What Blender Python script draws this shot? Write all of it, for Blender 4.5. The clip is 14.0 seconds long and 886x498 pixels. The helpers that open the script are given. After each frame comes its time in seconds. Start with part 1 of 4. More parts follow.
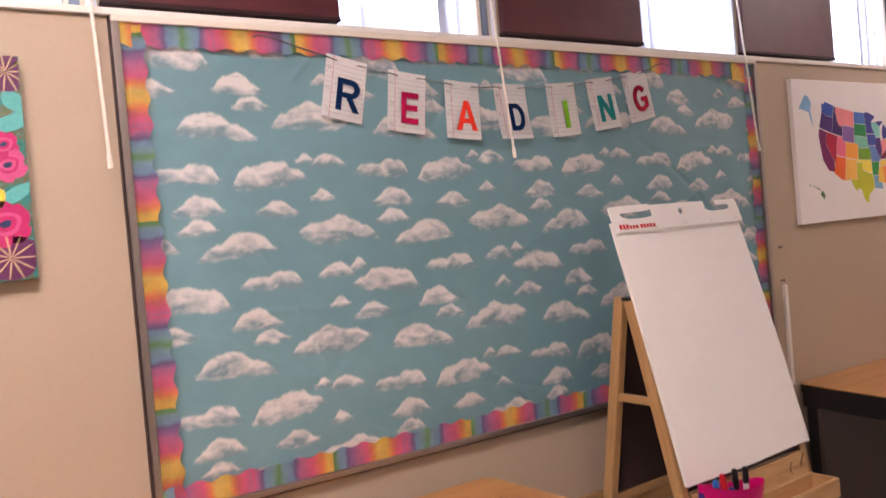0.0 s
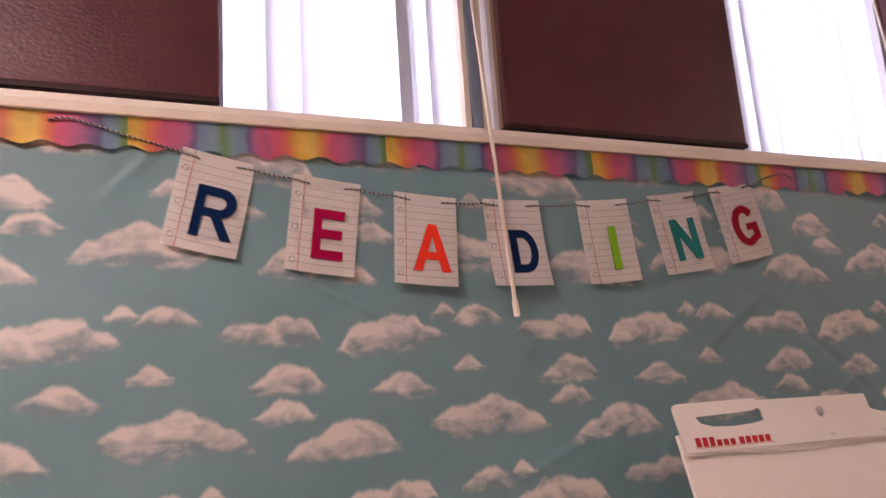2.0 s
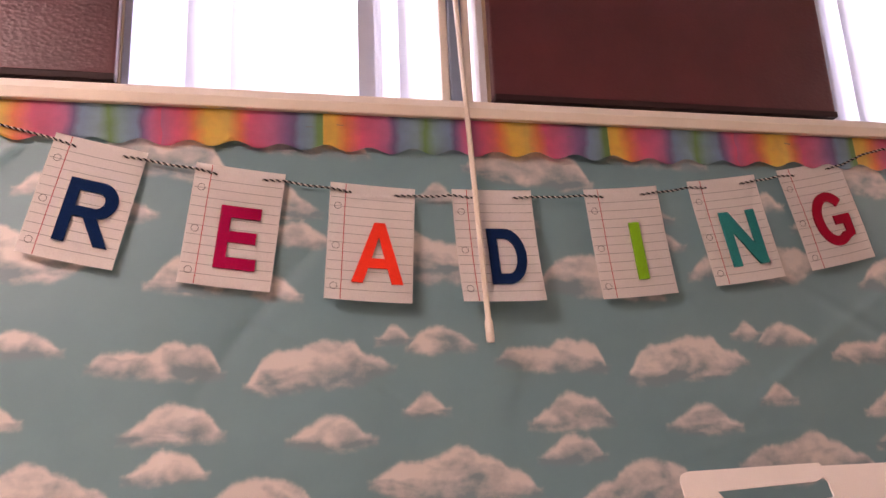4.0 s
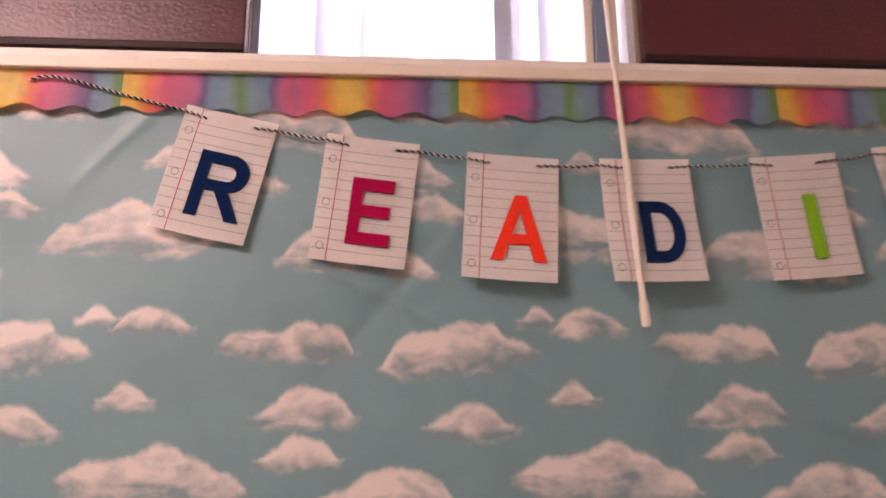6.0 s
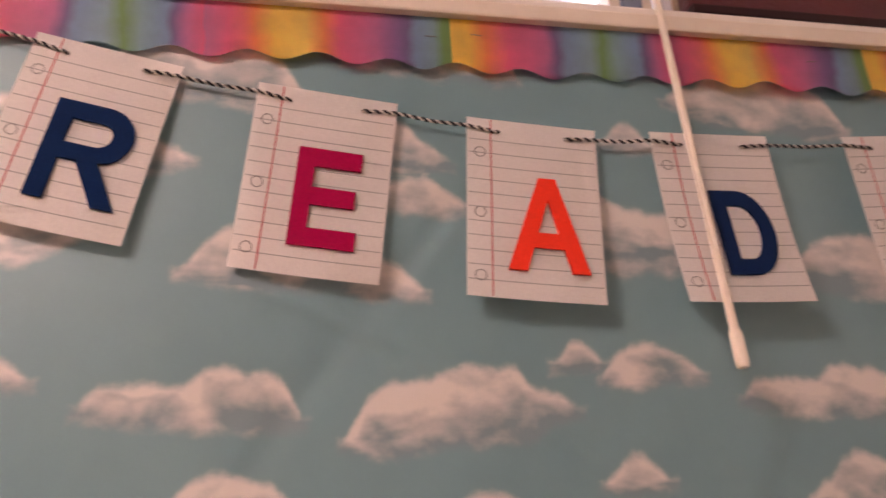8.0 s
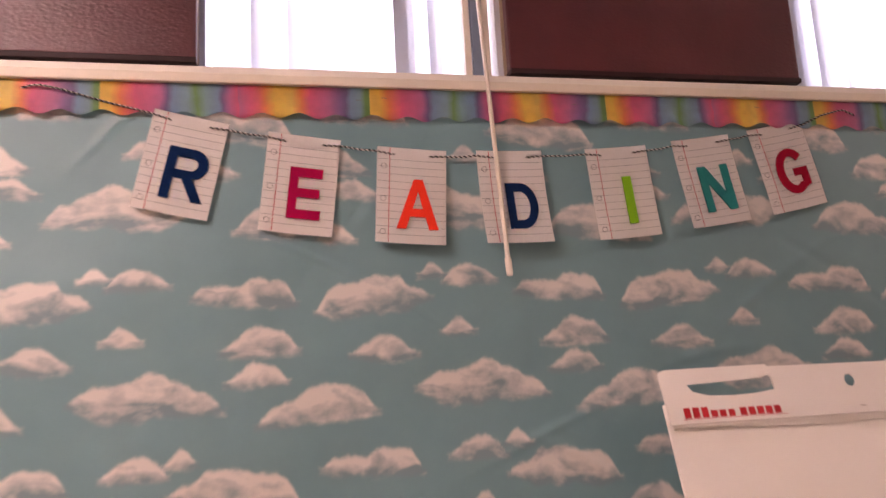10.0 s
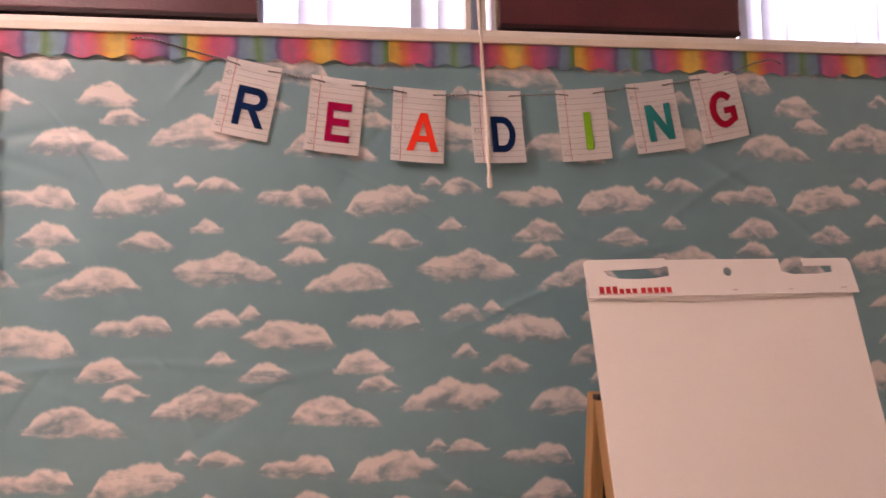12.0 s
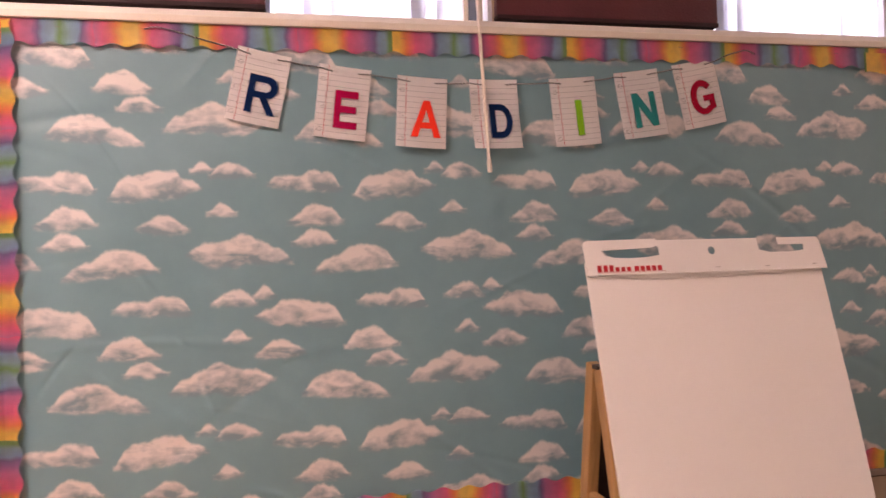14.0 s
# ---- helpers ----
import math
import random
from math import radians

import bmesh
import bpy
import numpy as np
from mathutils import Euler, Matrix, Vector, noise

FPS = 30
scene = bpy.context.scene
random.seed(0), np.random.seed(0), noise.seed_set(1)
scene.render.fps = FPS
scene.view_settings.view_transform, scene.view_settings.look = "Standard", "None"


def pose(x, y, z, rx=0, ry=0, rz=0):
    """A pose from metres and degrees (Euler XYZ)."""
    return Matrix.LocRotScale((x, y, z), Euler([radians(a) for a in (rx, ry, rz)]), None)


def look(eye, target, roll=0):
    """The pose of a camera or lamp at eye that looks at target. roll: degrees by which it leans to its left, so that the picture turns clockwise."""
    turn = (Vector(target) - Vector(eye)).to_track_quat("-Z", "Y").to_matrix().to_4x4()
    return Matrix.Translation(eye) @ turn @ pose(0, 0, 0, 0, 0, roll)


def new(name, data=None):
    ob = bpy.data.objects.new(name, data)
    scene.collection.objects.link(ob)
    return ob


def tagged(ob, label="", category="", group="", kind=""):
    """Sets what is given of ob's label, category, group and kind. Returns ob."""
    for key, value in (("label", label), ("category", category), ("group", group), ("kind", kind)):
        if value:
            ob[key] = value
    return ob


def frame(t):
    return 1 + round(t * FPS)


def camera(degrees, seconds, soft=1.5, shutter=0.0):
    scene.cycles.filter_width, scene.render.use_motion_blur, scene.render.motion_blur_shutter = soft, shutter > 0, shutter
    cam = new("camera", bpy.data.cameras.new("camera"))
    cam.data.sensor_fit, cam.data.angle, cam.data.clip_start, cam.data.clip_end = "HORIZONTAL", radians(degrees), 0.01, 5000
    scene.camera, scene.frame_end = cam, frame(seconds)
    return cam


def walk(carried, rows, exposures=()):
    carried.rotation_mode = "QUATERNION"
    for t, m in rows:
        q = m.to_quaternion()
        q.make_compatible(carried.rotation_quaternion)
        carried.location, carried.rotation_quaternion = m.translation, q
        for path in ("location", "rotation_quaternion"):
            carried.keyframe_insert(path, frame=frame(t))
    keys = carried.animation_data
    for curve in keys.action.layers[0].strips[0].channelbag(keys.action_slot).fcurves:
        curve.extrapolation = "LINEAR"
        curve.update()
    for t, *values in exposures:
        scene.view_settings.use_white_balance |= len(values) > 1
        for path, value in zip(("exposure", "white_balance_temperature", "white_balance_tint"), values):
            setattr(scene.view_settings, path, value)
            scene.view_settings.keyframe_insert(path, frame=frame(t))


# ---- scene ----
cam = camera(58.1, 14.0, 1.5, 0.4)
EXPOSURES = [(0, 1.05, 6200, 27), (1.0, 0.83, 6700, 36), (2.0, 0.61, 7000, 40), (2.5, 0.71, 7250, 42), (3.0, 0.82, 7400, 44), (5.5, 0.94, 7050, 42), (7.5, 0.72, 7650, 46), (8.5, 0.96, 7350, 42), (11.0, 0.77, 7250, 42), (12.5, 0.8, 7300, 43), (14, 0.9, 7250, 42)]
PATH = [
    (0, (-0.382, -2.01, 1.514), (0.694, -0.324, 1.48), -5.0),
    (0.5, (-0.209, -1.872, 1.512), (0.844, -0.173, 1.591), -6.3),
    (1, (0.025, -1.682, 1.548), (1.03, 0.036, 1.738), -7.0),
    (1.5, (0.278, -1.53, 1.553), (1.139, 0.242, 1.899), -4.9),
    (2, (0.479, -1.368, 1.546), (1.226, 0.436, 1.977), -3.9),
    (2.5, (0.644, -1.198, 1.568), (1.319, 0.624, 2.045), -4.3),
    (3, (0.779, -1.139, 1.573), (1.279, 0.73, 2.081), -2.7),
    (5.3, (0.888, -1.113, 1.576), (1.222, 0.788, 2.1), -2.6),
    (5.5, (0.873, -1.109, 1.571), (1.145, 0.802, 2.092), -2.2),
    (6, (0.845, -1.017, 1.573), (0.98, 0.91, 2.09), -0.5),
    (6.5, (0.786, -0.819, 1.61), (0.891, 1.093, 2.187), -1.6),
    (7, (0.763, -0.694, 1.618), (0.915, 1.193, 2.264), -3.0),
    (7.5, (0.768, -0.657, 1.618), (0.949, 1.226, 2.267), -1.7),
    (8, (0.789, -0.651, 1.619), (1.171, 1.197, 2.281), -2.8),
    (8.5, (0.786, -0.708, 1.604), (1.365, 1.101, 2.231), -3.9),
    (8.7, (0.789, -0.758, 1.596), (1.373, 1.054, 2.208), -3.9),
    (10.8, (0.748, -1.716, 1.51), (1.042, 0.249, 1.738), -2.2),
    (11, (0.75, -1.77, 1.51), (1.027, 0.2, 1.719), -1.8),
    (11.5, (0.755, -1.829, 1.497), (1.014, 0.148, 1.655), -1.5),
    (12, (0.758, -1.848, 1.492), (1.081, 0.122, 1.604), -1.2),
    (12.5, (0.757, -1.85, 1.491), (1.194, 0.1, 1.571), -0.7),
    (13, (0.753, -1.846, 1.495), (1.245, 0.092, 1.546), -0.5),
    (13.2, (0.739, -1.86, 1.504), (1.234, 0.077, 1.542), -0.3),
    (13.5, (0.705, -1.881, 1.508), (1.186, 0.059, 1.557), -0.5),
    (14, (0.613, -1.935, 1.518), (1.057, 0.015, 1.55), -1.7),
]
walk(cam, [(t, look(e, g, r)) for t, e, g, r in PATH], EXPOSURES)

# ---- world, sun, lamps ----
world = bpy.data.worlds.new("daylight")
scene.world = world
world.use_nodes = True
wn = world.node_tree.nodes
sky = wn.new("ShaderNodeTexSky")
sky.sky_type, sky.sun_disc = "NISHITA", False
sky.sun_elevation, sky.sun_rotation = radians(48), radians(198)
world.node_tree.links.new(sky.outputs[0], wn["Background"].inputs[0])
wn["Background"].inputs[1].default_value = 0.15
sun = new("sun", bpy.data.lights.new("sun", "SUN"))
sun.data.energy, sun.data.angle, sun.data.color = 5.0, radians(0.5), (1.0, 0.95, 0.88)
sun.matrix_world = look((-2.0, -6.0, 7.0), (0, 0, 0))

# area lamp added outside the row of high windows, standing in for bright sky
daylight = new("window_daylight", bpy.data.lights.new("window_daylight", "AREA"))
daylight.data.shape, daylight.data.size, daylight.data.size_y = "RECTANGLE", 8.4, 0.9
daylight.data.energy, daylight.data.color = 42.0, (0.95, 0.97, 1.0)
daylight.matrix_world = look((0.7, 0.34, 2.45), (0.7, -1.0, 2.45))

ROOM_X0, ROOM_X1, ROOM_Y0, FLOOR_Z, CEIL_Z = -3.2, 4.6, -6.0, 0.03, 2.95
WALL_Y = 0.012

# ---- materials ----


def lin(c):
    """sRGB 0-255 to linear."""
    return tuple((v / 255 / 12.92) if v / 255 <= 0.04045 else ((v / 255 + 0.055) / 1.055) ** 2.4 for v in c) + (1.0,)


class Mat:
    """A node material with short helpers."""

    def __init__(self, name, base, rough=0.6, metal=0.0, spec=0.4):
        self.m = bpy.data.materials.new(name)
        self.m.use_nodes = True
        self.t = self.m.node_tree
        self.b = self.t.nodes["Principled BSDF"]
        self.b.inputs["Base Color"].default_value = base
        self.b.inputs["Roughness"].default_value = rough
        self.b.inputs["Metallic"].default_value = metal
        self.b.inputs["Specular IOR Level"].default_value = spec
        self.base = base

    def n(self, kind, **values):
        node = self.t.nodes.new(kind)
        for k, v in values.items():
            node.inputs[k.replace("_", " ")].default_value = v
        return node

    def l(self, a, b):
        self.t.links.new(a, b)

    def coord(self, scale=(1, 1, 1)):
        c, m = self.n("ShaderNodeTexCoord"), self.n("ShaderNodeMapping")
        m.inputs["Scale"].default_value = scale
        self.l(c.outputs["Object"], m.inputs["Vector"])
        return m.outputs["Vector"]

    def noise(self, scale, detail=4.0, rough=0.55, stretch=(1, 1, 1), distortion=0.0):
        node = self.n("ShaderNodeTexNoise", Scale=scale, Detail=detail, Roughness=rough, Distortion=distortion)
        self.l(self.coord(stretch), node.inputs["Vector"])
        return node.outputs["Fac"]

    def ramp(self, fac, stops, mode="LINEAR"):
        r = self.n("ShaderNodeValToRGB")
        r.color_ramp.interpolation = mode
        e = r.color_ramp.elements
        while len(e) < len(stops):
            e.new(0.5)
        for el, (p, c) in zip(e, stops):
            el.position, el.color = p, c
        self.l(fac, r.inputs["Fac"])
        return r.outputs["Color"]

    def math(self, op, a, b=0.0, clamp=False):
        node = self.n("ShaderNodeMath")
        node.operation, node.use_clamp = op, clamp
        for i, v in enumerate((a, b)):
            if isinstance(v, (int, float)):
                node.inputs[i].default_value = v
            else:
                self.l(v, node.inputs[i])
        return node.outputs[0]

    def mix(self, fac, a, b, mode="MIX"):
        node = self.n("ShaderNodeMix")
        node.data_type, node.blend_type = "RGBA", mode
        for sock, v in ((node.inputs["Factor"], fac), (node.inputs[6], a), (node.inputs[7], b)):
            if isinstance(v, (int, float)):
                sock.default_value = v
            elif isinstance(v, tuple):
                sock.default_value = v
            else:
                self.l(v, sock)
        return node.outputs[2]

    def color(self, out):
        self.l(out, self.b.inputs["Base Color"])

    def bump(self, height, strength=0.2, distance=0.002):
        node = self.n("ShaderNodeBump", Strength=strength, Distance=distance)
        self.l(height, node.inputs["Height"])
        self.l(node.outputs["Normal"], self.b.inputs["Normal"])

    def vary(self, amount=0.12, big=3.0, small=40.0, bump=0.1, dist=0.001, stretch=(1, 1, 1)):
        """Uneven tone at two scales and a fine relief."""
        big_n, small_n = self.noise(big, 3, stretch=stretch), self.noise(small, 5, stretch=stretch)
        k = self.math("ADD", self.math("MULTIPLY", big_n, 0.6), self.math("MULTIPLY", small_n, 0.4))
        dark = tuple(v * (1 - amount) for v in self.base[:3]) + (1.0,)
        light = tuple(min(1, v * (1 + amount)) for v in self.base[:3]) + (1.0,)
        self.color(self.ramp(k, [(0.3, dark), (0.7, light)]))
        if bump:
            self.bump(small_n, bump, dist)
        return self


def plain(name, rgb, rough=0.6, amount=0.08, big=4.0, small=60.0, bump=0.08, metal=0.0, spec=0.4, dist=0.0008):
    return Mat(name, lin(rgb), rough, metal, spec).vary(amount, big, small, bump, dist).m


def wood(name, dark, light, axis="x", rough=0.45, scale=1.0):
    """Grain drawn out along one axis."""
    m = Mat(name, lin(light), rough)
    s = {"x": (1.2, 14, 14), "y": (14, 1.2, 14), "z": (14, 14, 1.2)}[axis]
    s = tuple(v * scale for v in s)
    a, b = m.noise(2.5, 6, 0.6, s, 0.6), m.noise(12, 4, 0.6, s)
    k = m.math("ADD", m.math("MULTIPLY", a, 0.7), m.math("MULTIPLY", b, 0.3))
    m.color(m.ramp(k, [(0.3, lin(dark)), (0.5, lin(light)), (0.72, tuple(min(1, v * 1.15) for v in lin(light)[:3]) + (1,))]))
    m.bump(b, 0.12, 0.0006)
    return m.m


m_wall = Mat("wall_paint", lin((184, 165, 141)), 0.6).vary(0.035, 1.2, 90, 0.25, 0.0008).m
m_white_wall = plain("white_paint", (225, 220, 210), 0.7, 0.03)
m_ceiling = plain("ceiling_tile", (228, 226, 220), 0.8, 0.06, 6, 120, 0.4)
m_floor = plain("vinyl_floor", (150, 140, 128), 0.35, 0.12, 5, 90, 0.05)
m_metal_frame = Mat("satin_aluminium", lin((166, 156, 148)), 0.34, 0.85).vary(0.06, 5, 70, 0.08, 0.0004, (1, 1, 1)).m
m_frame_face = plain("cream_frame_paint", (226, 216, 200), 0.4, 0.05, 8, 90, 0.1)
m_sill = plain("sill_paint", (232, 226, 216), 0.45, 0.05, 7, 80, 0.15)
m_window_frame = plain("white_window_frame", (225, 228, 235), 0.35, 0.03)
# white frame on the shaded left stile, its bluish shade put into the colour
m_shade_frame = plain("white_frame_blue_shade", (176, 190, 220), 0.4, 0.04)
m_grey_frame = plain("grey_mullion", (120, 135, 155), 0.4, 0.06)
m_wand = plain("wand_plastic", (238, 230, 215), 0.3, 0.03)
m_ground = plain("pale_concrete", (190, 186, 178), 0.85, 0.15, 0.8, 12, 0.2)
m_black = plain("black_laminate", (26, 26, 30), 0.45, 0.15, 6, 60, 0.1)
m_grey_panel = plain("grey_brown_panel", (84, 72, 68), 0.5, 0.1, 5, 60, 0.1)
m_dark_board = plain("dark_board", (52, 34, 34), 0.6, 0.2, 4, 50, 0.1)
m_black_edge = plain("dark_edge", (40, 32, 28), 0.6, 0.2)
m_pine = wood("pine_upright", (150, 112, 70), (180, 140, 92), "z")
m_pine_x = wood("pine_rail", (164, 124, 78), (192, 152, 102), "x")
m_pine_y = wood("pine_side", (150, 112, 70), (178, 138, 90), "y")
m_table = wood("oak_laminate", (168, 114, 64), (192, 138, 82), "x", 0.3, 0.7)
m_pink = plain("pink_plastic", (235, 30, 140), 0.3, 0.05, 6, 60, 0.02)
m_panel_shade = plain("maroon_in_shade", (44, 20, 24), 0.6, 0.15)
m_screw = plain("dark_hole", (60, 50, 45), 0.7, 0.1)


def panel_material():
    """Maroon leather-grained vinyl."""
    m = Mat("maroon_vinyl", lin((90, 44, 46)), 0.36, 0, 0.5)
    v = m.n("ShaderNodeTexVoronoi", Scale=130.0)
    m.l(m.coord((1, 1, 1.5)), v.inputs["Vector"])
    g = m.noise(160, 4, 0.6, (1, 1, 1.4))
    h = m.math("ADD", m.math("MULTIPLY", v.outputs["Distance"], 0.7), m.math("MULTIPLY", g, 0.6))
    m.bump(h, 0.32, 0.0022)
    m.color(m.ramp(m.noise(9, 5), [(0.3, lin((80, 36, 42))), (0.7, lin((97, 44, 50)))]))
    return m.m


def paper_print():
    """Blue paper printed with clouds; the cloud field and its height within each cloud come with the sheet."""
    m = Mat("cloud_paper", lin((96, 160, 172)), 0.45, 0, 0.6)
    a = m.n("ShaderNodeAttribute")
    a.attribute_name = "cloud"
    h = m.n("ShaderNodeAttribute")
    h.attribute_name = "lift"
    n1, n2, n3 = m.noise(38, 3, 0.6, (1, 1, 1.3)), m.noise(110, 3, 0.6), m.noise(16, 2, 0.5, (0.8, 1, 1.5), 0.8)
    wob = m.math("ADD", m.math("MULTIPLY", m.math("SUBTRACT", n1, 0.5), 0.0085),
                 m.math("MULTIPLY", m.math("SUBTRACT", n2, 0.5), 0.0032))
    f = m.math("ADD", a.outputs["Fac"], wob)
    mask = m.n("ShaderNodeMapRange")
    mask.interpolation_type = "SMOOTHSTEP"
    mask.inputs["From Min"].default_value, mask.inputs["From Max"].default_value = -0.0062, 0.0032
    m.l(f, mask.inputs["Value"])
    # soft grey-blue billows, and a thinner print in the lower part of a cloud
    low = m.math("ADD", m.math("ADD", 0.12, m.math("MULTIPLY", h.outputs["Fac"], 0.7)), m.math("ADD", m.math("MULTIPLY", m.math("SUBTRACT", n1, 0.5), 0.9),
                 m.math("MULTIPLY", m.math("SUBTRACT", n3, 0.5), 2.1)))
    white = m.ramp(low, [(0.0, lin((120, 144, 150))), (0.3, lin((174, 178, 178))), (0.72, lin((215, 210, 204)))])
    cover = m.math("MULTIPLY", mask.outputs["Result"], m.math("ADD", 0.84, m.math("MULTIPLY", low, 0.25), True), True)
    blue = m.ramp(m.math("ADD", m.math("MULTIPLY", m.noise(2.2, 4), 0.7), m.math("MULTIPLY", m.noise(14, 4), 0.3)),
                  [(0.3, lin((102, 142, 149))), (0.7, lin((117, 158, 164)))])
    m.color(m.mix(cover, blue, white))
    m.bump(m.noise(24, 5, 0.6), 0.10, 0.002)
    return m.m


def rainbow_print():
    """Watercolour rainbow bands along the strip's own length (attribute run, one repeat per unit)."""
    m = Mat("rainbow_trim", (1, 1, 1, 1), 0.45)
    a = m.n("ShaderNodeAttribute")
    a.attribute_name = "run"
    wob = m.math("MULTIPLY", m.math("SUBTRACT", m.noise(22, 4), 0.5), 0.05)
    f = m.math("FRACT", a.outputs["Fac"])
    edge = m.math("MULTIPLY", f, 14.0, True)
    edge2 = m.math("MULTIPLY", m.math("SUBTRACT", 1.0, f), 14.0, True)
    f = m.math("ADD", f, m.math("MULTIPLY", wob, m.math("MULTIPLY", edge, edge2)))
    yellow, orange, pink, purple = lin((255, 216, 66)), lin((250, 142, 60)), lin((242, 92, 142)), lin((116, 88, 152))
    blue, green, rose = lin((124, 168, 204)), lin((104, 168, 72)), lin((214, 110, 168))
    first = m.ramp(m.math("MULTIPLY", f, 2.0), [
        (0.0, yellow), (0.075, yellow), (0.15, orange), (0.26, pink), (0.42, rose), (0.475, purple), (0.52, blue),
        (0.62, lin((140, 186, 200))), (0.68, green), (0.75, lin((132, 184, 190))), (0.85, blue), (0.885, purple), (0.94, rose), (1.0, pink)])
    second = m.ramp(m.math("SUBTRACT", m.math("MULTIPLY", f, 2.0), 1.0), [
        (0.0, rose), (0.08, pink), (0.15, lin((240, 108, 110))), (0.20, orange), (0.275, yellow), (0.40, lin((254, 222, 90))), (0.47, orange),
        (0.54, pink), (0.68, rose), (0.77, lin((150, 96, 166))), (0.81, purple), (0.85, blue), (0.93, lin((128, 176, 190))), (0.97, green)])
    col = m.mix(m.math("GREATER_THAN", f, 0.5), first, second)
    wash = m.ramp(m.noise(30, 5), [(0.35, (0.86, 0.86, 0.86, 1)), (0.7, (1.1, 1.1, 1.1, 1))])
    m.color(m.mix(0.12, m.mix(1.0, col, wash, "MULTIPLY"), (0.9, 0.9, 0.9, 1)))
    return m.m


def blind_material():
    m = Mat("blind_vinyl", lin((240, 240, 242)), 0.5)
    tr = m.n("ShaderNodeBsdfTranslucent")
    tr.inputs["Color"].default_value = (0.88, 0.92, 0.98, 1)
    mix = m.n("ShaderNodeMixShader")
    mix.inputs[0].default_value = 0.85
    m.l(m.b.outputs[0], mix.inputs[1])
    m.l(tr.outputs[0], mix.inputs[2])
    m.l(mix.outputs[0], m.t.nodes["Material Output"].inputs["Surface"])
    return m.m


def glass_material():
    m = Mat("window_glass", (1, 1, 1, 1), 0.0)
    m.b.inputs["Transmission Weight"].default_value = 1.0
    m.b.inputs["IOR"].default_value = 1.01
    return m.m


def felt(name, rgb, deep=0.14):
    m = Mat(name, lin(rgb), 0.95, 0, 0.1)
    n = m.noise(420, 4, 0.7)
    m.color(m.ramp(n, [(0.3, tuple(v * (1 - deep) for v in lin(rgb)[:3]) + (1,)), (0.7, tuple(min(1, v * (1 + deep)) for v in lin(rgb)[:3]) + (1,))]))
    m.bump(n, 0.35, 0.0008)
    m.b.inputs["Sheen Weight"].default_value = 0.05
    return m.m


def white_sheet(name, rgb, scale=8.0):
    """Paper with soft waves across it."""
    m = Mat(name, lin(rgb), 0.6, 0, 0.3)
    a = m.noise(scale, 4, 0.5, (0.35, 1, 2.2))
    m.color(m.ramp(m.noise(3, 3), [(0.3, tuple(v * 0.97 for v in lin(rgb)[:3]) + (1,)), (0.7, lin(rgb))]))
    m.bump(a, 0.1, 0.002)
    return m.m


m_panel = panel_material()
m_print = paper_print()
m_rainbow = rainbow_print()
m_blind = blind_material()
m_glass = glass_material()
m_card = felt("card_felt", (246, 243, 240), 0.05)
m_rule = plain("grey_rule_ink", (178, 178, 177), 0.8, 0.2, 30, 200, 0)
m_margin = plain("red_margin_ink", (204, 66, 72), 0.8, 0.15, 30, 200, 0)
m_hole = plain("dark_ring_ink", (96, 92, 92), 0.8, 0.2, 30, 200, 0)
m_pad = white_sheet("pad_paper", (240, 235, 228))
m_header = white_sheet("pad_header_card", (238, 234, 228), 3.0)
m_red_ink = plain("red_ink", (196, 40, 48), 0.6, 0.1, 30, 200, 0)
m_twine_black = plain("black_twine", (28, 28, 34), 0.9, 0.2, 50, 400, 0.3)
m_twine_white = plain("white_twine", (225, 222, 215), 0.9, 0.1, 50, 400, 0.3)

# ---- mesh helpers ----


def part(name, bm, material, parent=None, label="", smooth=False):
    """Links a bmesh as one mesh object under a thing or a part."""
    me = bpy.data.meshes.new(name)
    bm.normal_update()
    bm.to_mesh(me)
    bm.free()
    me.materials.append(material)
    if smooth:
        me.polygons.foreach_set("use_smooth", [True] * len(me.polygons))
        me.set_sharp_from_angle(angle=radians(38))
    ob = new(name, me)
    ob.parent = parent
    return tagged(ob, label)


def empty(name, label, category, group="", at=(0, 0, 0), kind=""):
    ob = new(name)
    ob.location = at
    ob.empty_display_size = 0.05
    bpy.context.view_layer.update()
    return tagged(ob, label, category, group, kind)


def add_box(bm, x0, x1, y0, y1, z0, z1, bevel=0.0, m=None):
    """A box between bounds, its edges rounded by bevel."""
    made = bmesh.ops.create_cube(bm, size=1.0)
    vs = made["verts"]
    for v in vs:
        v.co = Vector(((x0 + x1) / 2 + v.co.x * (x1 - x0), (y0 + y1) / 2 + v.co.y * (y1 - y0), (z0 + z1) / 2 + v.co.z * (z1 - z0)))
    if bevel:
        edges = list({e for v in vs for e in v.link_edges})
        vs = bmesh.ops.bevel(bm, geom=edges, offset=bevel, segments=2, profile=0.6, affect="EDGES")["verts"]
    if m is not None:
        bmesh.ops.transform(bm, matrix=m, verts=[v for v in vs if v.is_valid])
    return bm


def box(x0, x1, y0, y1, z0, z1, bevel=0.0, m=None):
    return add_box(bmesh.new(), x0, x1, y0, y1, z0, z1, bevel, m)


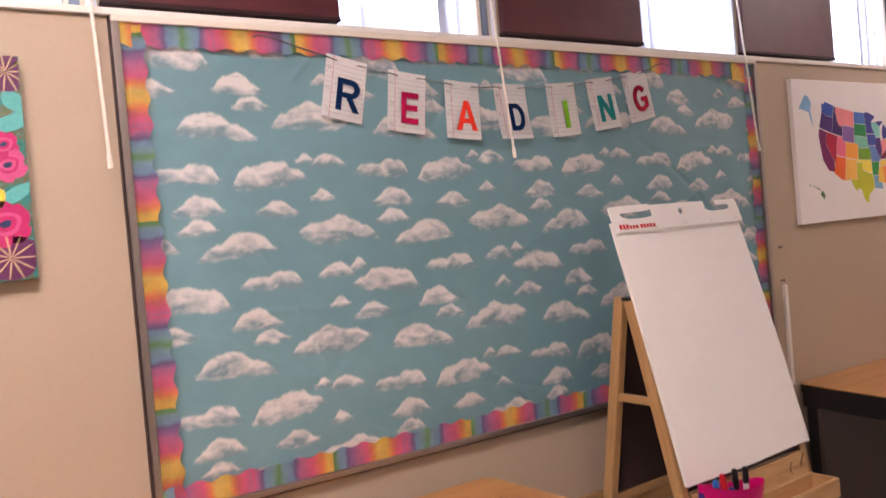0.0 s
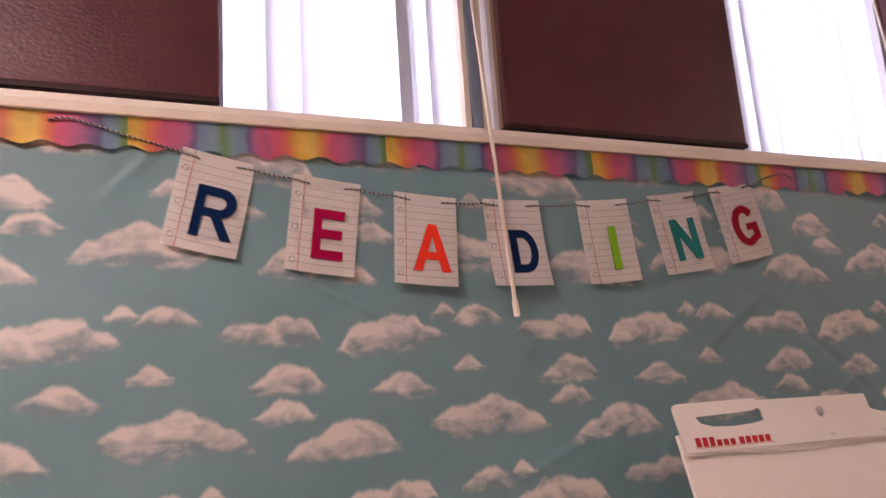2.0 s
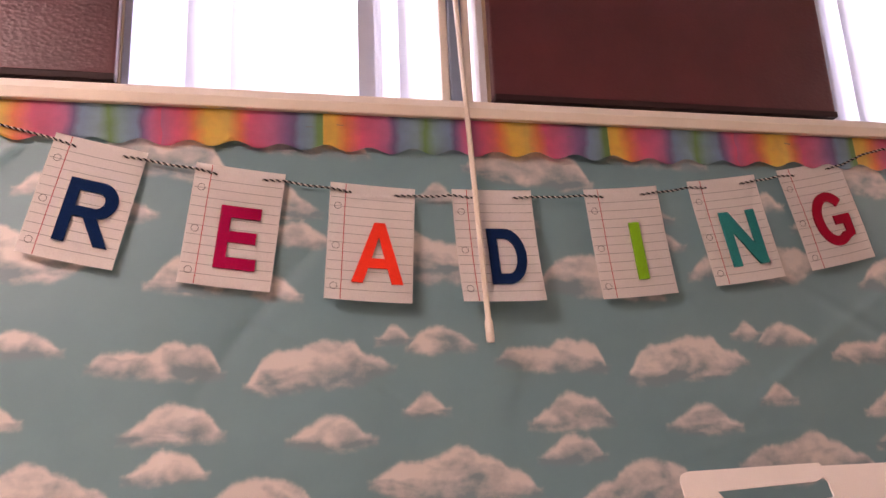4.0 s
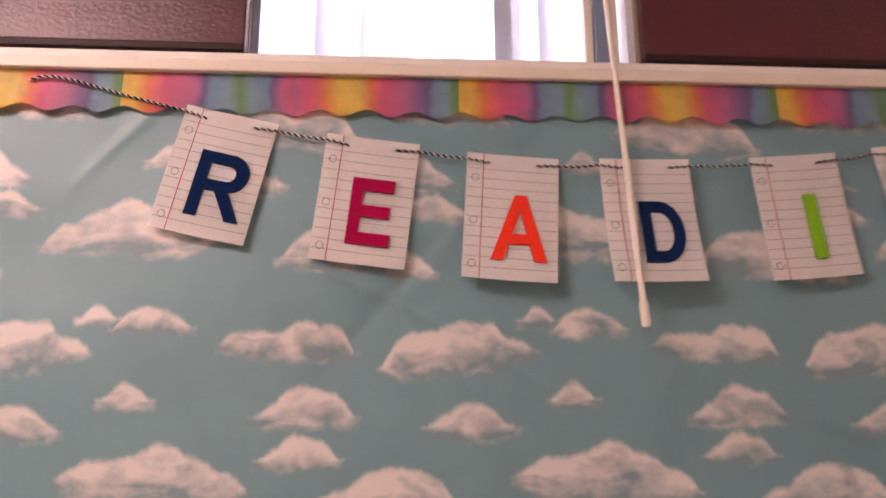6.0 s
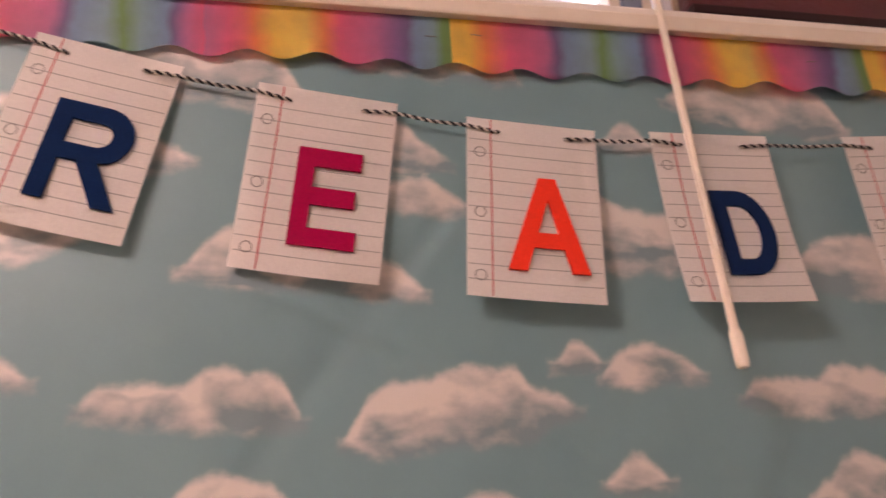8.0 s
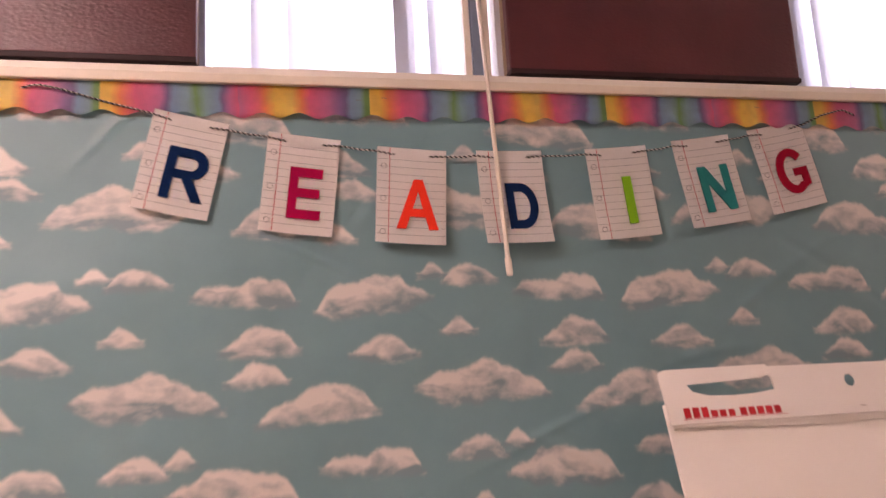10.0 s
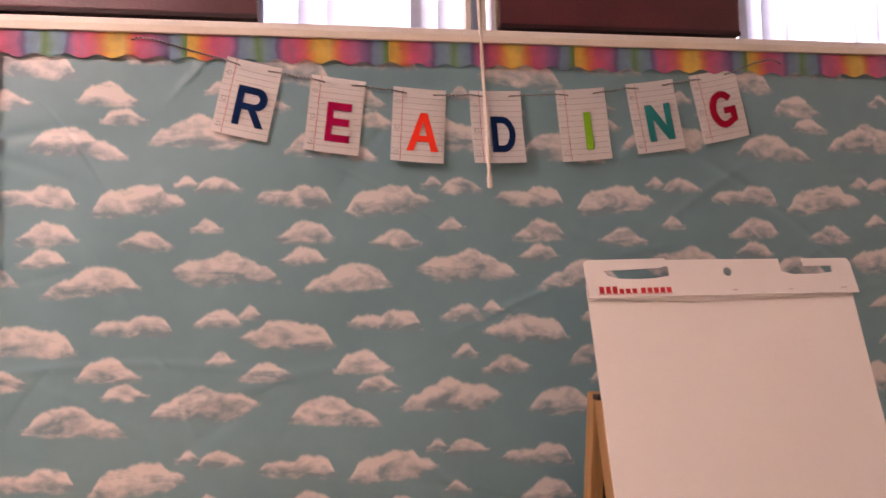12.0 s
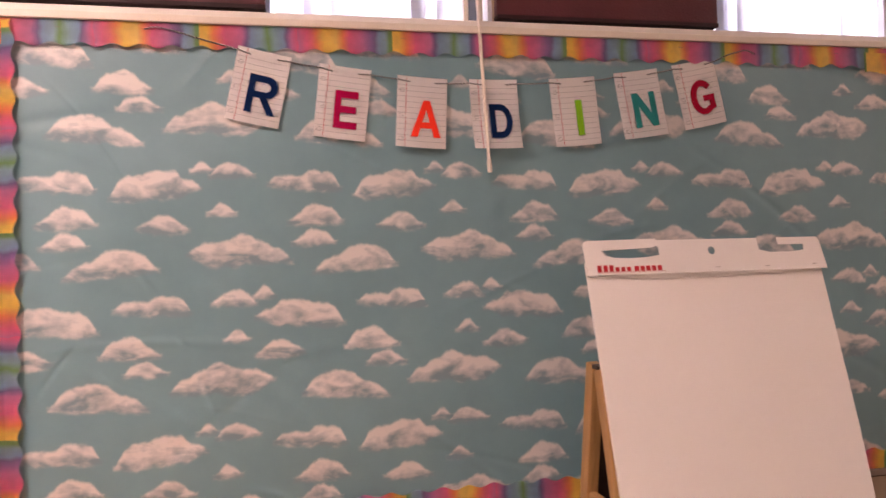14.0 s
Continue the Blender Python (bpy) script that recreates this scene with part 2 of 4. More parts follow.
def tube(points, radius, sides=10, close=True, taper=None):
    """A round bar along points."""
    bm = bmesh.new()
    rings = []
    pts = [Vector(p) for p in points]
    for i, p in enumerate(pts):
        d = (pts[min(i + 1, len(pts) - 1)] - pts[max(i - 1, 0)]).normalized()
        u = d.orthogonal().normalized() if i == 0 else (u - d * u.dot(d)).normalized()
        w = d.cross(u)
        r = radius if taper is None else radius * taper[i]
        rings.append([bm.verts.new(p + (u * math.cos(a) + w * math.sin(a)) * r) for a in (2 * math.pi * k / sides for k in range(sides))])
    for a, b in zip(rings, rings[1:]):
        for k in range(sides):
            bm.faces.new((a[k], a[(k + 1) % sides], b[(k + 1) % sides], b[k]))
    if close:
        bm.faces.new(rings[0][::-1])
        bm.faces.new(rings[-1])
    return bm


def slab(outline, thick, y=0.0, bm=None):
    """A flat piece in the xz plane with its face towards -y, thick behind it."""
    bm = bm or bmesh.new()
    front = [bm.verts.new((x, y, z)) for x, z in outline]
    back = [bm.verts.new((x, y + thick, z)) for x, z in outline]
    area = sum(a[0] * b[1] - b[0] * a[1] for a, b in zip(outline, outline[1:] + outline[:1]))
    if area < 0:
        front, back = front[::-1], back[::-1]
    n = len(front)
    bm.faces.new(front)
    bm.faces.new(back[::-1])
    for i in range(n):
        bm.faces.new((front[(i + 1) % n], front[i], back[i], back[(i + 1) % n]))
    return bm


def baked(curve, name):
    """The mesh of a curve or text, with the curve removed again."""
    tmp = new(name + "_tmp", curve)
    bpy.context.view_layer.update()
    me = bpy.data.meshes.new_from_object(tmp.evaluated_get(bpy.context.evaluated_depsgraph_get()))
    bpy.data.objects.remove(tmp)
    me.name = name
    return me


def cutout(name, outlines, thick, material, parent, label="", bevel=0.0):
    """A flat sheet in its own xy plane with holes: the first outline is the rim, the others are openings."""
    c = bpy.data.curves.new(name, "CURVE")
    c.dimensions, c.fill_mode, c.extrude, c.bevel_depth = "2D", "BOTH", thick / 2, bevel
    for o in outlines:
        s = c.splines.new("POLY")
        s.points.add(len(o) - 1)
        for p, (x, y) in zip(s.points, o):
            p.co = (x, y, 0, 1)
        s.use_cyclic_u = True
    me = baked(c, name)
    me.materials.clear()
    me.materials.append(material)
    ob = new(name, me)
    ob.parent = parent
    return tagged(ob, label)


def arc_pts(cx, cy, rx, ry, a0, a1, n):
    return [(cx + rx * math.cos(radians(a0 + (a1 - a0) * k / n)), cy + ry * math.sin(radians(a0 + (a1 - a0) * k / n))) for k in range(n + 1)]


# plain block capitals in a unit square: the rim, then any opening
GLYPHS = {
    "R": ([(0, 0), (0.22, 0), (0.22, 0.41), (0.42, 0.41), (0.745, 0), (1.0, 0), (0.665, 0.43)] + arc_pts(0.60, 0.705, 0.36, 0.295, -62, 90, 14) + [(0, 1)],
          [(0.22, 0.575), (0.57, 0.575)] + arc_pts(0.57, 0.70, 0.155, 0.125, -80, 80, 10) + [(0.57, 0.825), (0.22, 0.825)]),
    "E": ([(0, 0), (1, 0), (1, 0.185), (0.27, 0.185), (0.27, 0.42), (0.93, 0.42), (0.93, 0.60), (0.27, 0.60), (0.27, 0.815), (0.98, 0.815), (0.98, 1), (0, 1)],),
    "A": ([(0, 0), (0.225, 0), (0.315, 0.245), (0.685, 0.245), (0.775, 0), (1, 0), (0.605, 1), (0.395, 1)], [(0.375, 0.405), (0.625, 0.405), (0.5, 0.76)]),
    "D": ([(0, 0)] + arc_pts(0.46, 0.5, 0.54, 0.5, -90, 90, 18) + [(0, 1)], [(0.25, 0.18)] + arc_pts(0.44, 0.5, 0.31, 0.32, -90, 90, 14) + [(0.25, 0.82)]),
    "I": ([(0, 0), (1, 0), (1, 1), (0, 1)],),
    "N": ([(0, 0), (0.24, 0), (0.24, 0.63), (0.745, 0), (1, 0), (1, 1), (0.76, 1), (0.76, 0.37), (0.255, 1), (0, 1)],),
    "G": (arc_pts(0.5, 0.5, 0.5, 0.5, 38, 305, 28) + [(0.98, 0.15), (0.98, 0.545), (0.53, 0.545), (0.53, 0.38), (0.755, 0.38), (0.755, 0.24)]
          + arc_pts(0.5, 0.5, 0.265, 0.325, 305, 38, 20),),
}


def letter(char, wide, tall, thick, material, parent, label):
    """One felt letter, standing in its own xy plane."""
    return cutout("letter", [[(x * wide, y * tall) for x, y in o] for o in GLYPHS[char]], thick, material, parent, label)


def structure(name, bm, material, label, category, smooth=False):
    return tagged(part(name, bm, material, None, "", smooth), label, category, "", "structure")


# ---- large structure ----
PITCH = 1.212           # window to window
WIN_L, WIN_R = 0.638, 1.215
SILL_Z, HEAD_Z = 2.125, 2.78
PIER_Y = 0.048
starts = [WIN_L + PITCH * k for k in range(-3, 4)]

bm = box(ROOM_X0, ROOM_X1, WALL_Y, 0.22, FLOOR_Z, SILL_Z - 0.018)
structure("wall_north", bm, m_wall, "cream painted wall below the high windows", "wall")
bm = bmesh.new()
edge = ROOM_X0
for s in starts + [ROOM_X1 + 1]:
    add_box(bm, edge, min(s, ROOM_X1), PIER_Y, 0.22, SILL_Z, HEAD_Z)
    edge = s + WIN_R - WIN_L
add_box(bm, ROOM_X0, ROOM_X1, PIER_Y, 0.22, HEAD_Z, CEIL_Z)
structure("wall_north_upper", bm, m_wall, "cream piers and header between the high windows", "wall")
structure("window_sill", box(ROOM_X0, ROOM_X1, -0.002, 0.22, SILL_Z - 0.018, SILL_Z, 0.003), m_sill,
          "long cream painted ledge under the high windows", "window sill")
structure("wall_west", box(ROOM_X0 - 0.15, ROOM_X0, ROOM_Y0, 0.22, FLOOR_Z, CEIL_Z), m_white_wall, "plain off-white side wall", "wall")
structure("wall_east", box(ROOM_X1, ROOM_X1 + 0.15, ROOM_Y0, 0.22, FLOOR_Z, CEIL_Z), m_white_wall, "plain off-white side wall", "wall")
structure("wall_south", box(ROOM_X0 - 0.15, ROOM_X1 + 0.15, ROOM_Y0 - 0.15, ROOM_Y0, FLOOR_Z, CEIL_Z), m_white_wall, "plain off-white back wall", "wall")
structure("floor", box(ROOM_X0 - 0.15, ROOM_X1 + 0.15, ROOM_Y0 - 0.15, 0.22, FLOOR_Z - 0.12, FLOOR_Z), m_floor, "grey-beige vinyl classroom floor", "floor")
structure("ceiling", box(ROOM_X0 - 0.15, ROOM_X1 + 0.15, ROOM_Y0 - 0.15, 0.22, CEIL_Z, CEIL_Z + 0.1), m_ceiling, "white ceiling tiles", "ceiling")
structure("ground", box(-400, 400, 0.3, 800, -0.6, -0.3), m_ground, "pale ground outside the windows", "ground")


def window(x, i):
    """A high window: frame, mullion where the blind leaves it bare, and glass."""
    w = empty("window_%d" % i, "high white-framed window with bright daylight behind it", "window", "high windows", (x, 0.05, SILL_Z), "structure")
    width = WIN_R - WIN_L
    for name, b in (("frame_stile", (0, 0.012, 0.01, 0.12, 0, HEAD_Z - SILL_Z)), ("frame_stile", (width - 0.012, width, 0, 0.12, 0, HEAD_Z - SILL_Z)),
                    ("frame_rail", (0.03, width - 0.012, 0.08, 0.12, 0, 0.012)), ("frame_rail", (0.03, width - 0.012, 0.08, 0.12, HEAD_Z - SILL_Z - 0.04, HEAD_Z - SILL_Z))):
        part(name, box(*b, 0.002), m_shade_frame if b[0] == 0 else m_window_frame, w)
    if i == 5:
        mullions = ()
    else:
        mullions = (-0.077, -0.0385)
        part("mullion", box(width - 0.063, width - 0.039, -0.005, 0.05, 0.012, HEAD_Z - SILL_Z - 0.04, 0.003), m_grey_frame, w, "blue-grey metal mullion")
    for x0 in mullions:
        part("mullion_cover", box(width + x0, width + x0 + 0.0135, 0.0, 0.055, 0.006, HEAD_Z - SILL_Z - 0.04, 0.002), m_frame_face, w, "cream painted cover strip")
    g = part("pane", box(0.012, width - 0.012, 0.10, 0.104, 0.012, HEAD_Z - SILL_Z - 0.04), m_glass, w)
    g.visible_shadow = False
    return w


def slat(length):
    """One curved blind slat hanging from z = 0."""
    bm = bmesh.new()
    cols = []
    for k in range(7):
        u = k / 6 - 0.5
        p = (u * 0.081, -0.004 + 0.014 * u * u)
        cols.append([bm.verts.new((p[0], p[1], -z * length)) for z in (0, 0.5, 1)])
    for a, b in zip(cols, cols[1:]):
        for j in (0, 1):
            bm.faces.new((a[j], a[j + 1], b[j + 1], b[j]))
    bmesh.ops.solidify(bm, geom=bm.faces[:], thickness=0.0007)
    return bm


def blind(x, slats=7):
    b = empty("vertical_blind", "closed white vinyl vertical blind glowing with daylight", "blind", "vertical blinds", (x, 0.075, HEAD_Z - 0.03))
    part("headrail", box(-0.02, 0.53, -0.02, 0.02, 0, 0.03, 0.004), m_window_frame, b)
    first = None
    for k in range(slats):
        if first is None:
            first = part("slat", slat(HEAD_Z - 0.03 - SILL_Z - 0.004), m_blind, b, "", True)
            s = first
        else:
            s = new("slat", first.data)
            s.parent = b
        s.location = (0.030 + 0.068 * k, 0, 0)
        s.rotation_euler = (0, 0, radians(7))
    return b


def wand(x_top, x_tip, tip_z=1.736):
    """A thin blind wand hanging in front of the sill, with a turned tip."""
    w = empty("blind_wand", "thin cream plastic blind wand hanging from the blind", "blind wand", "blind wands", (x_tip, -0.042, tip_z))
    top, tip = Vector((x_top - x_tip, 0.075, HEAD_Z - 0.04 - tip_z)), Vector((0, 0, 0))
    d = (top - tip).normalized()
    part("rod", tube([tip + d * 0.03, top], 0.0042, 6), m_wand, w, "", True)
    part("tip", tube([tip, tip + d * 0.004, tip + d * 0.03, tip + d * 0.034], 0.0062, 12, True, (0.8, 1, 0.95, 0.7)), m_wand, w, "", True)
    return w


def wall_panel(x):
    """A padded maroon panel on the pier between two windows."""
    p = empty("wall_panel", "maroon leather-grained vinyl panel between the high windows", "wall panel", "maroon panels", (x, PIER_Y, 2.138))
    part("board", box(0, 0.632, -0.030, -0.004, 0.010, HEAD_Z - 2.138 + 0.1, 0.004), m_panel, p)
    # the panel's shaded underside, put in as a darker maroon strip
    part("underside_shade", box(0, 0.632, -0.034, 0, 0, 0.011, 0.002), m_panel_shade, p, "dark strip for the panel's shaded underside")
    return p


# how each wand hangs: its top and its tip along the window
WAND = {2: (0.545, 0.556), 3: (0.507, 0.531), 4: (0.534, 0.538)}
for i, s in enumerate(starts):
    window(s, i + 1)
    blind(s + 0.035, 8 if i == 4 else 7)
    wand(s + WAND.get(i, WAND[3])[0], s + WAND.get(i, WAND[3])[1])
for s in starts[:-1]:
    wall_panel(s + WIN_R - WIN_L + 0.003)

# ---- ceiling lights ----


def ceiling_light(x, y, power, tone):
    t = empty("ceiling_light", "unseen recessed white fluorescent ceiling light with a flat diffuser", "ceiling light", "ceiling lights", (x, y, CEIL_Z))
    bm = bmesh.new()
    for b in ((-0.62, 0.62, -0.32, -0.30), (-0.62, 0.62, 0.30, 0.32), (-0.62, -0.60, -0.30, 0.30), (0.60, 0.62, -0.30, 0.30)):
        add_box(bm, *b, -0.03, 0)
    part("frame", bm, m_window_frame, t)
    d = Mat("diffuser_glow", (0.9, 0.9, 0.9, 1))
    d.b.inputs["Emission Color"].default_value = tone
    d.b.inputs["Emission Strength"].default_value = power
    part("diffuser", box(-0.60, 0.60, -0.30, 0.30, -0.02, -0.01), d.m, t)


LAMP = (1.0, 0.875, 0.765, 1)
# all unseen: the front two follow the shadows, the rear two are added fill
for x, y, k in ((-0.6, -1.4, 17.0), (4.0, -1.1, 3.9), (-0.6, -3.9, 9.0), (3.6, -3.9, 1.8)):
    ceiling_light(x, y, k, LAMP)

# ---- bulletin board ----
BX0, BX1, BZ0, BZ1 = 0.018, 2.452, 0.884, 2.107
FR = 0.018

board = empty("bulletin_board", "large bulletin board with sky-blue cloud paper and rainbow border", "bulletin board", "", (0, 0, BZ0))


def at_board(ob):
    """Under the board, at the place where it was drawn."""
    ob.parent = board
    ob.location = (0, 0, -BZ0)
    return ob


for name, b in (("frame_top", (BX0, BX1, BZ1 - FR, BZ1)), ("frame_bottom", (BX0, BX1, BZ0, BZ0 + FR)),
                ("frame_side", (BX0, BX0 + FR, BZ0 + FR, BZ1 - FR)), ("frame_side", (BX1 - FR, BX1, BZ0 + FR, BZ1 - FR))):
    at_board(part(name, box(b[0], b[1], -0.016, WALL_Y, b[2], b[3], 0.0025), m_frame_face if name == "frame_top" else m_metal_frame, None))

# shade on the board's left flank and below it, put in as dark strips
at_board(part("shade_strip", box(BX0 - 0.004, BX0 - 0.0005, -0.013, WALL_Y, BZ0 + 0.002, BZ1 - 0.004, 0.001), m_dark_board, None, "dark brown strip for the shade at the board's edge"))
at_board(part("shade_strip", box(BX0, BX1, -0.008, WALL_Y, BZ0 - 0.005, BZ0 - 0.0005, 0.001), m_dark_board, None, "dark brown strip for the shade at the board's edge"))

# cloud kinds: heights of the upper edge, then of the lower edge, at even steps from end to end
CLOUDS = {
    "tri": ((0.12, 0.36, 0.72, 1.0, 0.94, 0.66, 0.4, 0.15), (0.1, 0.0, 0.0, 0.05, 0.1)),
    "pair": ((0.3, 0.62, 0.78, 0.98, 1.0, 0.93, 0.75, 0.6, 0.4, 0.15), (0.05, 0.0, 0.0, 0.08, 0.12)),
    "dome": ((0.12, 0.32, 0.5, 0.84, 1.0, 0.97, 0.82, 0.78, 0.6, 0.2), (0.1, 0.0, 0.04, 0.06, 0.12)),
    "oval": ((0.2, 0.5, 0.58, 0.85, 1.0, 0.98, 0.92, 0.62, 0.34, 0.12), (0.25, 0.1, 0.0, 0.0, 0.06, 0.15)),
    "long": ((0.5, 0.74, 0.66, 0.72, 0.66, 0.62, 0.95, 1.0, 0.88, 0.93, 0.9, 0.4), (0.35, 0.22, 0.14, 0.2, 0.05, 0.16, 0.05, 0.0, 0.08)),
    "flat": ((0.3, 0.68, 0.8, 0.78, 0.82, 0.95, 1.0, 0.93, 0.98, 0.62, 0.66, 0.5), (0.12, 0.03, 0.0, 0.08, 0.14, 0.1, 0.18, 0.12, 0.36, 0.42)),
    "heap": ((0.5, 0.62, 0.72, 0.68, 0.72, 0.78, 0.98, 0.95, 0.74, 0.68, 0.46, 0.5, 0.25), (0.42, 0.2, 0.02, 0.08, 0.0, 0.16, 0.12, 0.1, 0.14, 0.12)),
    "large": ((0.12, 0.34, 0.46, 0.52, 0.84, 0.98, 1.0, 0.94, 0.88, 0.7, 0.25), (0.02, 0.0, 0.04, 0.14, 0.1, 0.12, 0.14, 0.22, 0.26)),
}
ROW_A = (("tri", 1.018, 1.061, 1.746, 1.767), ("pair", 1.060, 1.155, 1.733, 1.764), ("long", 0.635, 0.802, 1.699, 1.745),
         ("flat", 0.837, 1.034, 1.678, 1.746), ("tri", 1.053, 1.110, 1.644, 1.670), ("dome", 0.680, 0.804, 1.619, 1.665),
         ("oval", 0.894, 1.006, 1.604, 1.642), ("dome", 0.689, 0.785, 1.570, 1.605), ("heap", 1.004, 1.237, 1.522, 1.597),
         ("large", 0.736, 0.934, 1.502, 1.565))
ROW_B = (("pair", 0.499, 0.595, 1.432, 1.465), ("tri", 0.595, 0.641, 1.448, 1.473), ("flat", 0.600, 0.802, 1.373, 1.439),
         ("long", 0.841, 1.005, 1.413, 1.456), ("tri", 0.526, 0.580, 1.347, 1.373), ("oval", 0.596, 0.706, 1.306, 1.344),
         ("dome", 0.808, 0.934, 1.317, 1.366), ("dome", 0.859, 0.950, 1.276, 1.307), ("heap", 0.959, 1.190, 1.222, 1.298),
         ("large", 0.703, 0.905, 1.198, 1.263))
TILE_X, TILE_Z = 0.5565, 0.611


def edge_line(heights, soft=9):
    """A rounded line through heights at even steps."""
    knots = np.linspace(0, 1, 121)
    fine = np.interp(knots, np.linspace(0, 1, len(heights)), heights)
    win = np.hanning(soft + 2)
    return np.convolve(np.pad(fine, soft // 2 + 1, mode="edge"), win / win.sum(), mode="valid")[:121]


def sky_sheet():
    """The paper: a fine sheet with slack waves and creases, and the printed clouds as a field."""
    nx, nz = 690, 346
    xs, zs = np.linspace(BX0 + 0.012, BX1 - 0.012, nx), np.linspace(BZ0 + 0.012, BZ1 - 0.012, nz)
    X, Z = np.meshgrid(xs, zs)
    cloud, lift = np.full(X.shape, -0.03), np.zeros(X.shape)
    knots = np.linspace(0, 1, 121)
    for row, mirrored in ((ROW_A, False), (ROW_B, True)):
        for kind, x0, x1, z0, z1 in row:
            upper, lower = CLOUDS[kind]
            if mirrored and kind != "long":
                upper, lower = upper[::-1], lower[::-1]
            w, h = x1 - x0, z1 - z0
            upper, lower = np.clip(edge_line(upper), 0, 1) ** 0.85, edge_line(lower, 15)
            upper = np.maximum(upper, lower + 0.2)
            puffs = np.abs(np.sin(knots * w / 0.021 * math.pi + x0 * 40)) * 0.65 + np.abs(np.sin(knots * w / 0.0117 * math.pi + z0 * 60)) * 0.35
            upper = upper + (puffs - 0.6) * 0.0024 / h
            for i in range(-2, 5):
                for j in range(-2, 3):
                    ax, az = x0 + i * TILE_X, z0 + j * TILE_Z
                    sel = (X > ax - 0.03) & (X < ax + w + 0.03) & (Z > az - 0.03) & (Z < az + h + 0.03)
                    if not sel.any():
                        continue
                    u, v = (X[sel] - ax) / w, (Z[sel] - az) / h
                    top, base = np.interp(u, knots, upper), np.interp(u, knots, lower)
                    top = base + (top - base) * np.clip(1 - np.abs(2 * u - 1) ** 6, 0, 1) ** 0.5
                    side = np.minimum(u, 1 - u) * w * 0.9
                    f = np.minimum(np.minimum((top - v) * h * 0.85, (v - base) * h * 0.75 + 0.0030), side + 0.003)
                    better = f > cloud[sel]
                    cloud[sel] = np.where(better, f, cloud[sel])
                    lift[sel] = np.where(better, np.clip((v - base) / np.maximum(top - base, 0.2), 0, 1), lift[sel])
    hold = np.clip(np.minimum(np.minimum(X - BX0, BX1 - X), np.minimum(Z - BZ0, BZ1 - Z)) / 0.2, 0, 1)
    Y = 0.0026 * np.sin(X * 5.1 + 1.3 * np.sin(Z * 4.2)) + 0.0014 * np.sin(Z * 9.3 + 2 * np.sin(X * 3.1 + 0.5))
    Y += 0.0016 * np.sin(X * 13 - Z * 8 + 2.2 * np.sin(Z * 5 + X * 2)) + 0.0009 * np.sin(X * 21 + Z * 17 + 3 * np.sin(X * 4 - Z * 6))
    Y *= 0.25 + 0.75 * hold
    rng = np.random.RandomState(5)
    for k in range(80):
        cx, cz, ang = rng.uniform(0.05, 2.4), rng.uniform(0.9, 2.08), rng.uniform(-1.1, 1.1)
        lng, wid, amp = rng.uniform(0.04, 0.26), rng.uniform(0.004, 0.022), rng.uniform(-0.0026, 0.0026)
        a = (X - cx) * math.cos(ang) + (Z - cz) * math.sin(ang)
        b = -(X - cx) * math.sin(ang) + (Z - cz) * math.cos(ang) + 0.07 * a * a / lng
        Y += amp * np.exp(-(a / lng) ** 2 - (b / wid) ** 2)
    Y = np.clip(Y - 0.0012, -0.0062, 0.0025)
    co = np.stack([X, Y, Z], -1).reshape(-1, 3).astype(np.float32)
    i = np.arange((nx - 1) * (nz - 1))
    r, c = i // (nx - 1), i % (nx - 1)
    a = r * nx + c
    quads = np.stack([a, a + 1, a + nx + 1, a + nx], -1).astype(np.int32)
    me = bpy.data.meshes.new("sky_paper")
    me.vertices.add(len(co))
    me.vertices.foreach_set("co", co.ravel())
    me.loops.add(quads.size)
    me.loops.foreach_set("vertex_index", quads.ravel())
    me.polygons.add(len(quads))
    me.polygons.foreach_set("loop_start", np.arange(0, quads.size, 4, dtype=np.int32))
    me.polygons.foreach_set("use_smooth", np.ones(len(quads), dtype=bool))
    me.update(calc_edges=True)
    for name, field in (("cloud", cloud), ("lift", lift)):
        me.attributes.new(name, "FLOAT", "POINT").data.foreach_set("value", field.astype(np.float32).ravel())
    me.materials.append(m_print)
    return at_board(tagged(new("sky_paper", me), "wrinkled sky-blue paper printed with white clouds"))


at_board(part("backing", box(BX0 + FR, BX1 - FR, 0.005, WALL_Y - 0.001, BZ0 + FR, BZ1 - FR), m_wall, None))
sky_sheet()

RUN = 0.4555
TRIM = 0.0640


def trim(length, phase, down, curl=0.0, wide=TRIM):
    """A scalloped border strip along x, hanging from z = 0, with its run along the pattern."""
    bm = bmesh.new()
    n = int(length / 0.004)
    lay = bm.verts.layers.float.new("run")
    rows = []
    for k in range(n + 1):
        x = length * k / n
        run = phase + down * x / RUN
        wave = 0.0047 * math.sin(2 * math.pi * (run * 7 + 0.18)) + 0.0008 * math.sin(2 * math.pi * run * 3 + 1)
        off = -0.0052 - curl - 0.0024 * math.sin(2 * math.pi * x / 0.47 + phase * 9)
        row = []
        for z, y in ((0, -0.003), (-wide * 0.35, -0.0036), (-wide * 0.7, (off - 0.0036) * 0.5), (-wide + 0.004 + wave, off)):
            v = bm.verts.new((x, y, z))
            v[lay] = run
            row.append(v)
        rows.append(row)
    for a, b in zip(rows, rows[1:]):
        for j in (0, 1, 2):
            bm.faces.new((a[j], a[j + 1], b[j + 1], b[j]))
    bmesh.ops.solidify(bm, geom=bm.faces[:], thickness=0.0008)
    return bm


def strip(name, length, phase, down, m, curl=0.0, wide=TRIM):
    ob = part(name, trim(length, phase, down, curl, wide), m_rainbow, board, "scalloped rainbow paper border")
    ob.matrix_basis = Matrix.Translation((0, 0, -BZ0)) @ m
    return ob


